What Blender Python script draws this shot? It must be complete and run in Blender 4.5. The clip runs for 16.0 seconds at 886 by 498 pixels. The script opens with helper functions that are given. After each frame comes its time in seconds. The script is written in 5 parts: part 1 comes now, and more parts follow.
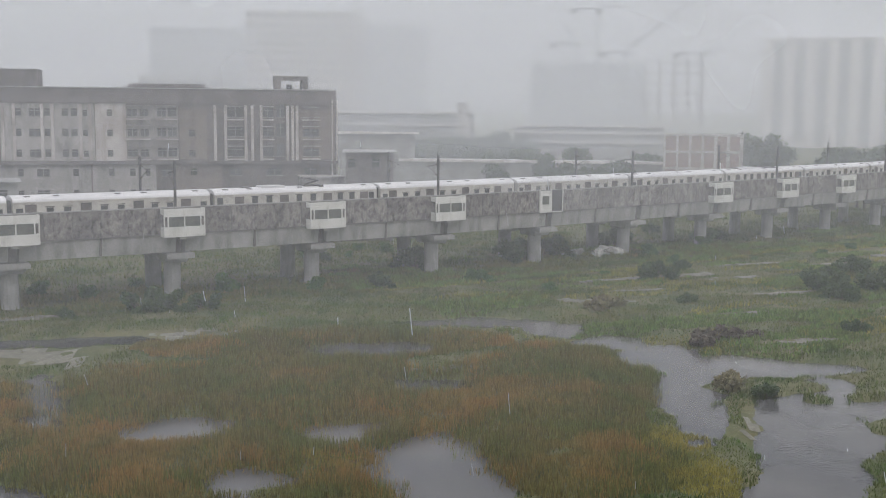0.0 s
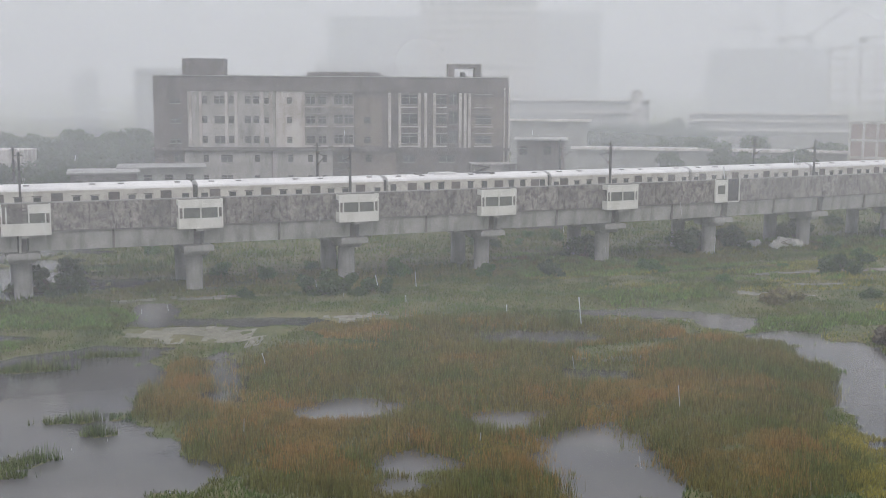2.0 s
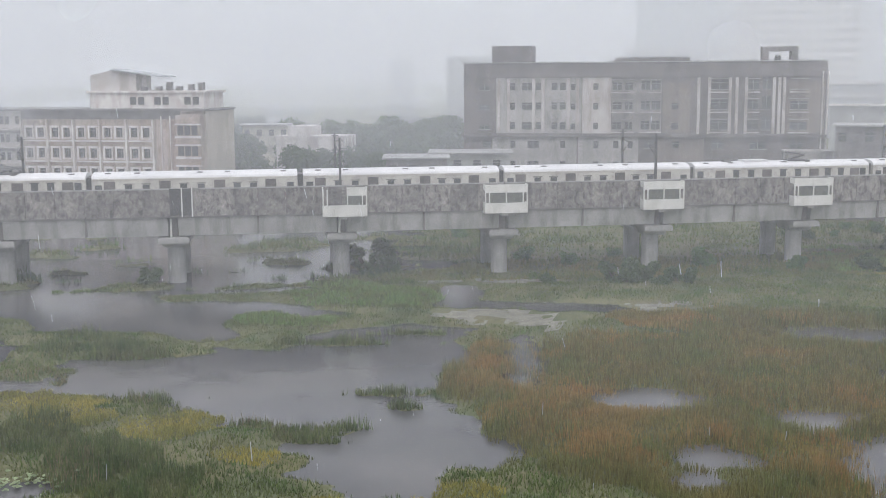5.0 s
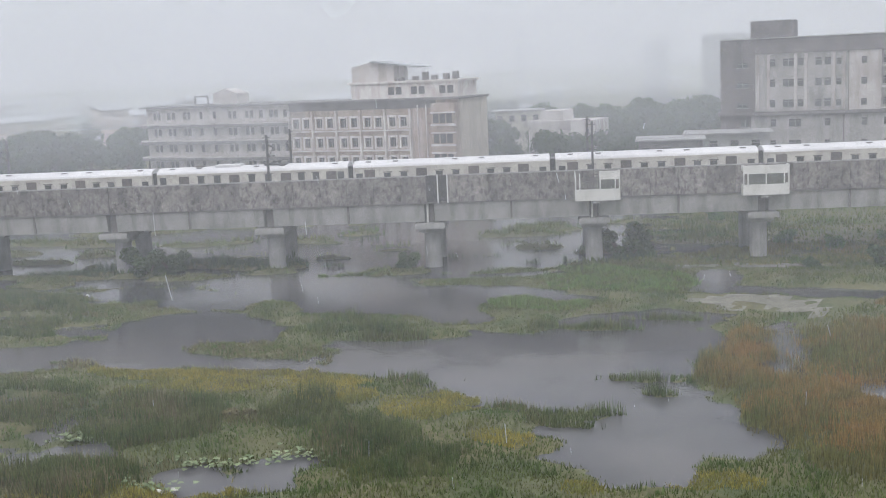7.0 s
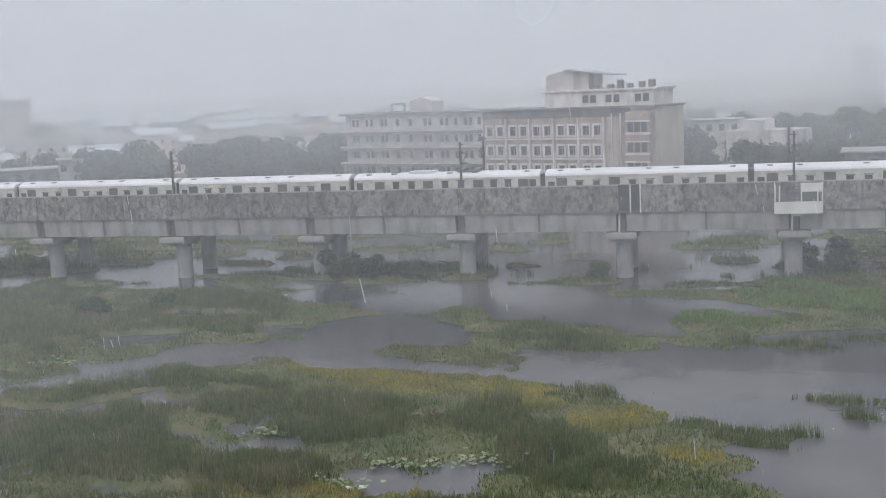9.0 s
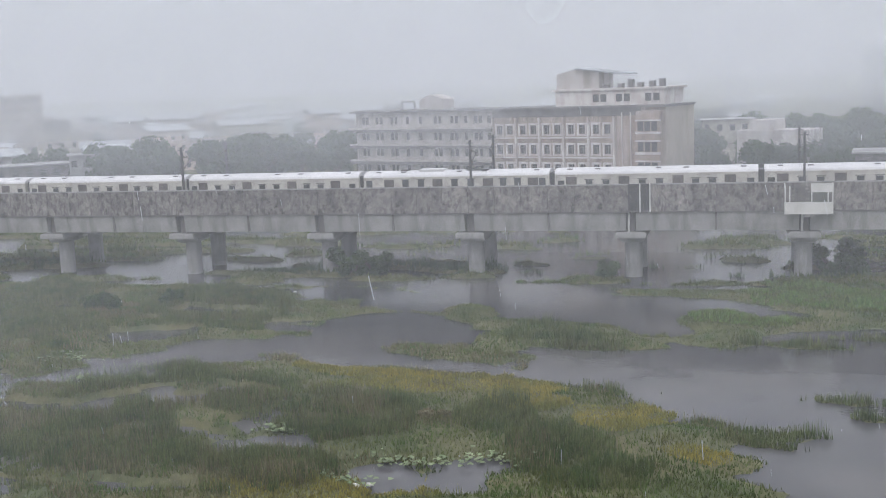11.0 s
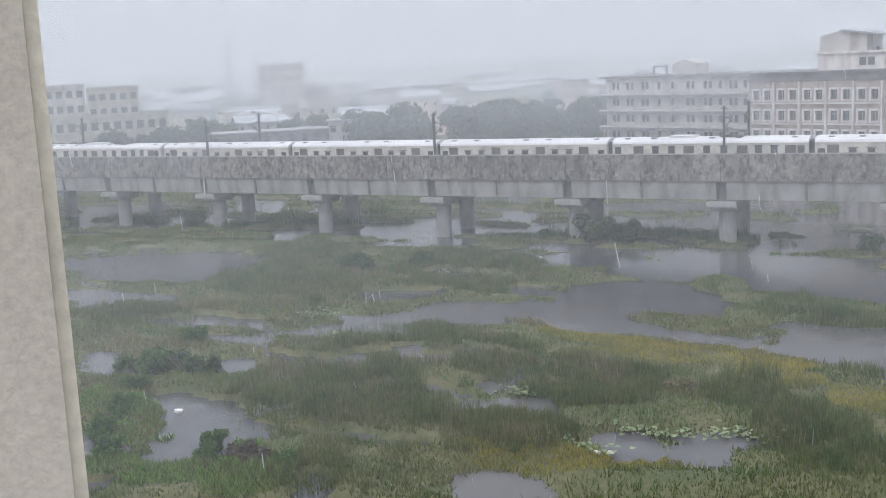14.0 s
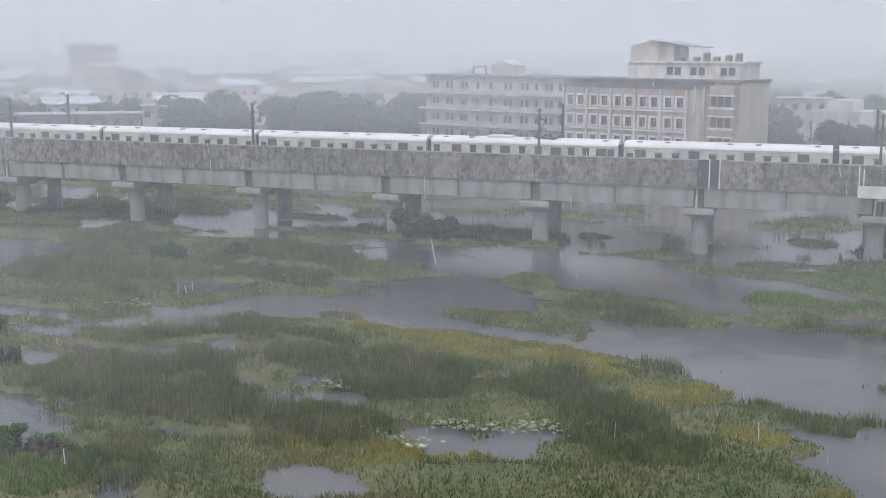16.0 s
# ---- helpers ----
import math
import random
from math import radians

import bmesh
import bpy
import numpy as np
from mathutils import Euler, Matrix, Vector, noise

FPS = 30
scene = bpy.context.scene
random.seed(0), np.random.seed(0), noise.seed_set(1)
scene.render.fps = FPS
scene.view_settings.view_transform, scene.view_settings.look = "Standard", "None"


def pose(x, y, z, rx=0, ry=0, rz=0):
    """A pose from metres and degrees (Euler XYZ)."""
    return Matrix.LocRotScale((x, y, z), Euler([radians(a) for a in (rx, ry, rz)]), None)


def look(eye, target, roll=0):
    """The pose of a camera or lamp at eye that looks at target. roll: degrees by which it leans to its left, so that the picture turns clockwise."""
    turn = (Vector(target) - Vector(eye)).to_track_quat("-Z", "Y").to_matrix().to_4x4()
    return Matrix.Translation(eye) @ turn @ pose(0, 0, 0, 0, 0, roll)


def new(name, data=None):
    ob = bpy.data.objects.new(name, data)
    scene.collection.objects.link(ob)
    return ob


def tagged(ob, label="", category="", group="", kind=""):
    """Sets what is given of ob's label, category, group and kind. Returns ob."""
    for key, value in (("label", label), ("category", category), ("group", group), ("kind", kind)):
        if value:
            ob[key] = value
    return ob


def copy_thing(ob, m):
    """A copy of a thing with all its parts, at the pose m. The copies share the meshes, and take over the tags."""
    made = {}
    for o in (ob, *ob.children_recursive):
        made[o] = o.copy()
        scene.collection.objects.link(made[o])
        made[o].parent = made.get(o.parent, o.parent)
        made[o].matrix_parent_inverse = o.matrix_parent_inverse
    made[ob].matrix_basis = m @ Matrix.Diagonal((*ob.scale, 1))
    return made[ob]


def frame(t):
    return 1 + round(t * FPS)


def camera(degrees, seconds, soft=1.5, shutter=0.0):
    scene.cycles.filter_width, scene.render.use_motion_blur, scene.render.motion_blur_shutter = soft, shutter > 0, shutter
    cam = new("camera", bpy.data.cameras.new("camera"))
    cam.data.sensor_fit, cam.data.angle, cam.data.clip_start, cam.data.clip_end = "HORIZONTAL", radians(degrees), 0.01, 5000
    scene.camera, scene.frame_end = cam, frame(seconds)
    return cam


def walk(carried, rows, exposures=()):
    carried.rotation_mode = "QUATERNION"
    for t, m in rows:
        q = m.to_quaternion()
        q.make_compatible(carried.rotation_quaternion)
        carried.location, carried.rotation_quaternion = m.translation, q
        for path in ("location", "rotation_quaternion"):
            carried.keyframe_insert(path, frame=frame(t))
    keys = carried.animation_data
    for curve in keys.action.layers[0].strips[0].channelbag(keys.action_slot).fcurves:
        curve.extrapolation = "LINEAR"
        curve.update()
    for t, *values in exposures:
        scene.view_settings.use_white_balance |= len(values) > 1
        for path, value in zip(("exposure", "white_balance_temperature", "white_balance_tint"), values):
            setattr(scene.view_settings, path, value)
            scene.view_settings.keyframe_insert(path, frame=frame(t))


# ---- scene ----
# camera: a phone held at an upper-floor window, turning in place
cam = camera(42.81, 16.0, soft=1.0)
EYE = (0.0, 0.0, 20.6)
ROWS = [
    (0.0, -31.996, -7.167, -0.475),
    (0.5, -30.234, -7.392, -0.532),
    (1.0, -28.742, -7.594, -0.593),
    (1.5, -26.910, -7.605, -0.643),
    (2.0, -23.343, -7.858, -0.337),
    (2.5, -20.745, -8.047, -0.160),
    (3.0, -19.350, -8.097, -0.181),
    (3.5, -15.878, -8.151, 0.146),
    (4.0, -9.739, -8.296, 1.098),
    (4.2, -9.084, -8.334, 0.787),
    (6.3, -1.298, -9.353, 1.998),
    (6.5, 0.926, -9.443, 2.361),
    (7.0, 4.535, -9.026, 2.564),
    (7.5, 6.685, -9.023, 2.301),
    (8.0, 11.117, -8.666, 2.603),
    (8.5, 13.226, -8.282, 2.575),
    (8.7, 14.184, -8.215, 2.627),
    (10.8, 14.373, -8.099, 2.267),
    (11.0, 14.781, -8.267, 2.196),
    (11.5, 18.681, -8.498, 2.871),
    (12.0, 23.027, -8.677, 3.499),
    (12.5, 26.272, -8.904, 4.227),
    (13.0, 27.389, -9.084, 4.726),
    (13.5, 27.332, -9.182, 4.458),
    (14.0, 27.288, -9.444, 2.772),
    (14.5, 26.391, -9.634, 2.149),
    (15.0, 23.937, -9.941, 1.092),
    (15.5, 21.514, -10.005, 0.543),
    (16.0, 18.401, -9.954, -0.148),
]
walk(cam, [(t, pose(*EYE, 90 + pitch, roll, yaw)) for t, yaw, pitch, roll in ROWS],
     exposures=[(0.0, -0.17, 6750, 13), (2.0, -0.02, 6750, 13), (3.5, 0.1, 6650, 13), (4.2, 0.1, 6600, 13), (6.4, 0.33, 6600, 13), (7.0, 0.14, 6550, 13), (8.5, -0.06, 6480, 13), (11.0, 0.03, 6450, 14), (13.0, 0.22, 6400, 13), (14.5, 0.16, 6350, 13), (16.0, 0.12, 6350, 13)])

# ---- light: overcast monsoon sky, a weak and very wide sun ----
world = bpy.data.worlds.new("overcast_sky")
scene.world = world
world.use_nodes = True
wn, wl = world.node_tree.nodes, world.node_tree.links
wn.clear()
sky = wn.new("ShaderNodeTexSky")
sky.sky_type = 'NISHITA'
sky.sun_disc = False
sky.sun_elevation, sky.sun_rotation = radians(55), radians(200)
sky.dust_density = 6.0
grey = wn.new("ShaderNodeHueSaturation")
grey.inputs["Saturation"].default_value = 0.10
sky_bg = wn.new("ShaderNodeBackground")
sky_bg.inputs["Strength"].default_value = 0.012
# thick cloud: three times as bright overhead as at the horizon
where, split = wn.new("ShaderNodeTexCoord"), wn.new("ShaderNodeSeparateXYZ")
lift = wn.new("ShaderNodeMapRange")
lift.inputs["From Min"].default_value, lift.inputs["From Max"].default_value = 0.0, 1.0
lift.inputs["To Min"].default_value, lift.inputs["To Max"].default_value = 0.47, 1.55
cloud_bg = wn.new("ShaderNodeBackground")
cloud_bg.inputs["Color"].default_value = (0.92, 0.955, 1.01, 1)
both = wn.new("ShaderNodeAddShader")
wout = wn.new("ShaderNodeOutputWorld")
wl.new(where.outputs["Generated"], split.inputs[0])
wl.new(split.outputs["Z"], lift.inputs["Value"])
wl.new(lift.outputs[0], cloud_bg.inputs["Strength"])
wl.new(sky.outputs[0], grey.inputs["Color"])
wl.new(grey.outputs[0], sky_bg.inputs["Color"])
wl.new(sky_bg.outputs[0], both.inputs[0])
wl.new(cloud_bg.outputs[0], both.inputs[1])
wl.new(both.outputs[0], wout.inputs["Surface"])
sun = new("sun", bpy.data.lights.new("sun", "SUN"))
sun.data.energy, sun.data.angle, sun.data.color = 0.6, radians(40), (1.0, 0.97, 0.93)
sun.matrix_world = look((-30, -80, 150), (0, 60, 0))
scene.view_settings.exposure = 0.0


# ---- materials ----
def material(name, colour, colour2=None, rough=0.85, scale=2.0, fine=30.0, metal=0.0, bump=0.15, stretch=(1, 1, 1),
             stain=None, stain_scale=0.6, stain_amount=0.5, island=0.0, obrand=0.0, fac=(0.35, 0.65), stain_stretch=(1, 1, 1), spec=0.3, thin=0.0, grain=0.5):
    """A surface with two scales of variation, optional stains, and variation by piece."""
    m = bpy.data.materials.new(name)
    m.use_nodes = True
    n, l = m.node_tree.nodes, m.node_tree.links
    b = n["Principled BSDF"]
    b.inputs["Roughness"].default_value, b.inputs["Metallic"].default_value = rough, metal
    b.inputs["Specular IOR Level"].default_value = spec
    geo = n.new("ShaderNodeTexCoord")
    mp = n.new("ShaderNodeMapping")
    mp.inputs["Scale"].default_value = stretch
    place = geo.outputs["Object"]
    if obrand:
        who, shift, moved = n.new("ShaderNodeObjectInfo"), n.new("ShaderNodeVectorMath"), n.new("ShaderNodeVectorMath")
        shift.operation, moved.operation = 'SCALE', 'ADD'
        shift.inputs[0].default_value = (61.0, 37.0, 23.0)
        l.new(who.outputs["Random"], shift.inputs["Scale"])
        l.new(place, moved.inputs[0])
        l.new(shift.outputs[0], moved.inputs[1])
        place = moved.outputs[0]
    l.new(place, mp.inputs["Vector"])
    big = n.new("ShaderNodeTexNoise")
    big.inputs["Scale"].default_value, big.inputs["Detail"].default_value = scale, 5
    l.new(mp.outputs[0], big.inputs["Vector"])
    small = n.new("ShaderNodeTexNoise")
    small.inputs["Scale"].default_value, small.inputs["Detail"].default_value = fine, 3
    l.new(mp.outputs[0], small.inputs["Vector"])
    ramp = n.new("ShaderNodeMapRange")
    ramp.inputs["From Min"].default_value, ramp.inputs["From Max"].default_value = fac
    l.new(big.outputs["Fac"], ramp.inputs["Value"])
    mix = n.new("ShaderNodeMix")
    mix.data_type = 'RGBA'
    mix.inputs["A"].default_value = (*colour, 1)
    mix.inputs["B"].default_value = (*(colour2 or tuple(c * 0.75 for c in colour)), 1)
    l.new(ramp.outputs[0], mix.inputs["Factor"])
    last = mix.outputs["Result"]
    if stain:
        sm = n.new("ShaderNodeMapping")
        sm.inputs["Scale"].default_value = stain_stretch
        l.new(place, sm.inputs["Vector"])
        st = n.new("ShaderNodeTexNoise")
        st.inputs["Scale"].default_value, st.inputs["Detail"].default_value = stain_scale, 7
        st.inputs["Roughness"].default_value = 0.65
        l.new(sm.outputs[0], st.inputs["Vector"])
        sr = n.new("ShaderNodeMapRange")
        sr.inputs["From Min"].default_value, sr.inputs["From Max"].default_value = 0.47, 0.63
        sr.inputs["To Max"].default_value = stain_amount
        l.new(st.outputs["Fac"], sr.inputs["Value"])
        m2 = n.new("ShaderNodeMix")
        m2.data_type = 'RGBA'
        m2.inputs["B"].default_value = (*stain, 1)
        l.new(sr.outputs[0], m2.inputs["Factor"])
        l.new(last, m2.inputs["A"])
        last = m2.outputs["Result"]
    hv = n.new("ShaderNodeHueSaturation")
    val = n.new("ShaderNodeMath")
    val.operation = 'MULTIPLY_ADD'
    l.new(small.outputs["Fac"], val.inputs[0])
    val.inputs[1].default_value, val.inputs[2].default_value = grain, 1 - grain / 2
    vout = val.outputs[0]
    for amount, node, sock in ((island, "ShaderNodeNewGeometry", "Random Per Island"), (obrand, "ShaderNodeObjectInfo", "Random")):
        if amount:
            g = n.new(node)
            ma = n.new("ShaderNodeMath")
            ma.operation = 'MULTIPLY_ADD'
            ma.inputs[1].default_value, ma.inputs[2].default_value = amount, 1 - amount / 2
            l.new(g.outputs[sock], ma.inputs[0])
            mu = n.new("ShaderNodeMath")
            mu.operation = 'MULTIPLY'
            l.new(vout, mu.inputs[0])
            l.new(ma.outputs[0], mu.inputs[1])
            vout = mu.outputs[0]
    l.new(vout, hv.inputs["Value"])
    l.new(last, hv.inputs["Color"])
    l.new(hv.outputs[0], b.inputs["Base Color"])
    if thin:
        tr, mx = n.new("ShaderNodeBsdfTranslucent"), n.new("ShaderNodeMixShader")
        mx.inputs[0].default_value = thin
        l.new(hv.outputs[0], tr.inputs["Color"])
        l.new(b.outputs[0], mx.inputs[1])
        l.new(tr.outputs[0], mx.inputs[2])
        l.new(mx.outputs[0], n["Material Output"].inputs["Surface"])
    if bump:
        bp = n.new("ShaderNodeBump")
        bp.inputs["Strength"].default_value, bp.inputs["Distance"].default_value = bump, 0.05
        l.new(small.outputs["Fac"], bp.inputs["Height"])
        l.new(bp.outputs[0], b.inputs["Normal"])
    return m


MAT = {
    "concrete": material("weathered_concrete", (0.4, 0.395, 0.39), (0.31, 0.31, 0.305), scale=0.5, fine=9, stain=(0.15, 0.15, 0.15), stain_scale=0.9, stain_amount=0.5, stain_stretch=(1, 1, 0.18)),
    "parapet": material("stained_parapet_concrete", (0.285, 0.262, 0.252), (0.175, 0.165, 0.163), scale=0.9, fine=4, stain=(0.045, 0.044, 0.046), stain_scale=1.7, stain_amount=0.78, stain_stretch=(1.3, 1, 0.7), obrand=0.35, grain=1.2),
    "pier": material("pier_concrete", (0.42, 0.42, 0.42), (0.33, 0.33, 0.33), scale=0.6, fine=8, stain=(0.16, 0.16, 0.16), stain_scale=0.8, stain_amount=0.5, stain_stretch=(1, 1, 0.15)),
    "white": material("white_painted_steel", (0.78, 0.78, 0.76), (0.66, 0.66, 0.64), scale=1.2, fine=14, stain=(0.42, 0.4, 0.36), stain_scale=1.6, stain_amount=0.35, stain_stretch=(1, 1, 0.3), rough=0.5),
    "mesh_grey": material("dull_cabin_glazing", (0.16, 0.17, 0.155), (0.11, 0.12, 0.11), scale=1.2, fine=10, rough=0.35),
    "steel": material("dull_galvanised_steel", (0.1, 0.1, 0.105), (0.07, 0.07, 0.075), rough=0.6, metal=0.1, fine=20),
    "cream": material("cream_coach_paint", (0.6, 0.58, 0.53), (0.5, 0.485, 0.45), scale=0.4, fine=6, rough=0.4, stain=(0.3, 0.28, 0.25), stain_scale=0.8, stain_amount=0.4, bump=0.02),
    "roofwhite": material("white_coach_roof", (0.7, 0.7, 0.71), (0.58, 0.58, 0.6), scale=0.3, fine=5, rough=0.35, bump=0.02),
    "dark": material("dark_opening", (0.07, 0.07, 0.075), (0.05, 0.05, 0.055), rough=0.5),
    "glass": material("grimy_window_glass", (0.075, 0.08, 0.085), (0.11, 0.115, 0.12), scale=0.8, rough=0.18, bump=0.0, spec=0.5, obrand=0.6),
    "doorway": material("dim_coach_doorway", (0.15, 0.135, 0.13), (0.1, 0.095, 0.095), scale=1.5, fine=8, rough=0.6, obrand=0.5),
    "maroon": material("maroon_band", (0.17, 0.05, 0.05), rough=0.45),
    "b_dark": material("mildewed_render", (0.2, 0.18, 0.178), (0.135, 0.125, 0.125), scale=0.16, fine=3, stain=(0.07, 0.066, 0.066), stain_scale=0.22, stain_amount=0.6, stain_stretch=(1, 1, 0.5), grain=0.7),
    "b_light": material("streaked_pale_render", (0.47, 0.455, 0.445), (0.33, 0.315, 0.31), scale=0.3, fine=3, stain=(0.13, 0.125, 0.125), stain_scale=0.35, stain_amount=0.65, stain_stretch=(1, 1, 0.35), grain=0.7),
    "b_warm": material("brownish_render", (0.26, 0.22, 0.2), (0.18, 0.16, 0.15), scale=0.25, fine=3, stain=(0.09, 0.085, 0.085), stain_scale=0.3, stain_amount=0.6, stain_stretch=(1, 1, 0.4), grain=0.7),
    "b_mid": material("grey_patched_render", (0.34, 0.32, 0.315), (0.24, 0.225, 0.225), scale=0.25, fine=3, stain=(0.11, 0.105, 0.105), stain_scale=0.3, stain_amount=0.7, stain_stretch=(1, 1, 0.4)),
    "c_wall": material("peeling_cream_render", (0.5, 0.45, 0.41), (0.36, 0.28, 0.245), scale=0.25, fine=3, stain=(0.22, 0.17, 0.155), stain_scale=0.5, stain_amount=0.65, stain_stretch=(1, 1, 0.4), grain=0.8),
    "c_white": material("dirty_white_render", (0.6, 0.57, 0.55), (0.46, 0.43, 0.41), scale=0.3, fine=3, stain=(0.26, 0.21, 0.2), stain_scale=0.5, stain_amount=0.6, stain_stretch=(1, 1, 0.3)),
    "c_bright": material("streaked_white_trim", (0.76, 0.73, 0.71), (0.6, 0.56, 0.54), scale=0.5, fine=4, stain=(0.36, 0.28, 0.25), stain_scale=0.7, stain_amount=0.5, stain_stretch=(1, 1, 0.3)),
    "c_rust": material("rust_washed_render", (0.4, 0.31, 0.275), (0.27, 0.2, 0.175), scale=0.6, fine=4, stain=(0.55, 0.5, 0.47), stain_scale=0.5, stain_amount=0.6, stain_stretch=(1, 1, 0.25), grain=0.8),
    "c_end": material("plain_beige_render", (0.52, 0.48, 0.41), (0.44, 0.4, 0.35), scale=0.2, fine=3, stain=(0.26, 0.23, 0.2), stain_scale=0.4, stain_amount=0.45, stain_stretch=(1, 1, 0.3)),
    # dark slab colour; also holds the shade in viaduct gaps and under ledges
    "slab": material("dark_slab_and_shade", (0.2, 0.19, 0.19), (0.13, 0.125, 0.125), scale=0.5, fine=4),
    "sheet": material("rain_wet_sheet_roof", (0.4, 0.42, 0.44), (0.28, 0.3, 0.32), scale=0.3, fine=4, rough=0.4, obrand=0.6),
    "bluewall": material("pale_blue_wash", (0.5, 0.57, 0.57), (0.42, 0.48, 0.48), scale=0.3, fine=3, obrand=0.25, stain=(0.25, 0.25, 0.25), stain_scale=0.4),
    "pinkwall": material("faded_pink_wash", (0.58, 0.47, 0.42), (0.48, 0.4, 0.36), scale=0.3, fine=3, obrand=0.25, stain=(0.25, 0.23, 0.22), stain_scale=0.4),
    "creamwall": material("faded_cream_wash", (0.53, 0.5, 0.43), (0.43, 0.4, 0.35), scale=0.3, fine=3, obrand=0.3, stain=(0.22, 0.21, 0.19), stain_scale=0.4, stain_amount=0.6),
    "greywall": material("grey_cement_wall", (0.36, 0.36, 0.36), (0.27, 0.27, 0.27), scale=0.3, fine=3, obrand=0.25),
    "redframe": material("brick_infill", (0.36, 0.27, 0.24), (0.26, 0.19, 0.17), scale=0.8, fine=6),
    "bark": material("bark", (0.12, 0.1, 0.08), (0.08, 0.07, 0.055), fine=12),
    "leaf": material("dark_green_leaves", (0.06, 0.1, 0.042), (0.042, 0.075, 0.036), scale=0.5, fine=5, island=0.7, bump=0, rough=0.6, thin=0.35),
    "leaf_bush": material("mid_green_marsh_leaves", (0.075, 0.12, 0.045), (0.055, 0.09, 0.04), scale=0.8, fine=5, island=0.7, bump=0, rough=0.65, thin=0.4),
    "leaf_bright": material("fresh_green_leaves", (0.095, 0.17, 0.05), (0.065, 0.125, 0.042), scale=0.5, fine=5, island=0.7, bump=0, rough=0.6, thin=0.4),
    "reed_green": material("green_reeds", (0.08, 0.125, 0.045), (0.16, 0.175, 0.075), scale=0.5, fine=2, island=0.6, bump=0, rough=0.7, thin=0.45, stain=(0.15, 0.19, 0.075), stain_scale=0.2, stain_amount=0.5, grain=1.0),
    "reed_brown": material("rusty_brown_reeds", (0.345, 0.21, 0.085), (0.29, 0.225, 0.09), scale=0.35, fine=2, island=0.6, bump=0, rough=0.75, thin=0.45, stain=(0.15, 0.17, 0.07), stain_scale=0.1, stain_amount=0.8, grain=0.9),
    "reed_olive": material("olive_reeds", (0.19, 0.185, 0.07), (0.15, 0.175, 0.065), scale=0.5, fine=2, island=0.7, bump=0, rough=0.7, thin=0.45, stain=(0.25, 0.19, 0.08), stain_scale=0.2, stain_amount=0.7, grain=1.0),
    "reed_dead": material("withered_reeds", (0.22, 0.19, 0.11), (0.16, 0.16, 0.085), scale=0.2, fine=2, island=0.7, bump=0, rough=0.8, thin=0.4),
    "lush": material("lush_green_weeds", (0.14, 0.24, 0.068), (0.17, 0.21, 0.075), scale=0.7, fine=2, island=0.9, bump=0, rough=0.65, thin=0.4, grain=1.0),
    "reed_yellow": material("yellow_green_sedge", (0.36, 0.31, 0.085), (0.25, 0.24, 0.075), scale=0.3, fine=2, island=0.6, bump=0, rough=0.75, thin=0.4, stain=(0.13, 0.16, 0.06), stain_scale=0.25, stain_amount=0.5, grain=0.9),
    "grass": material("marsh_grass", (0.09, 0.148, 0.046), (0.155, 0.165, 0.06), scale=0.3, fine=2, island=0.6, bump=0, rough=0.75, thin=0.4, grain=0.9, stain=(0.07, 0.1, 0.035), stain_scale=0.12, stain_amount=0.6),
    "plaster": material("sand_textured_plaster", (0.5, 0.465, 0.415), (0.45, 0.415, 0.37), scale=4, fine=130, bump=0.12),
    "plaster_edge": material("smooth_cream_plaster_edge", (0.66, 0.63, 0.54), (0.56, 0.535, 0.46), scale=6, fine=60, bump=0.1),
    "pads": material("pale_floating_leaves", (0.24, 0.29, 0.16), (0.13, 0.18, 0.085), scale=1, fine=4, island=0.6, bump=0),
    "rain": material("falling_raindrop_streaks", (0.6, 0.62, 0.64), (0.55, 0.57, 0.59), bump=0, thin=0.6),
    "sand": material("wet_pale_sand", (0.205, 0.195, 0.16), (0.13, 0.127, 0.1), scale=0.8, fine=4, rough=0.6, grain=0.9),
    "foam": material("white_litter", (0.8, 0.8, 0.78), (0.7, 0.7, 0.68)),
}


def ground_material():
    m = material("marsh_soil_and_turf", (0.075, 0.092, 0.04), (0.115, 0.112, 0.052), scale=0.16, fine=2.6, rough=0.8, grain=1.0,
                 stain=(0.14, 0.135, 0.08), stain_scale=0.15, stain_amount=0.5, fac=(0.4, 0.6), bump=0.4)
    return m


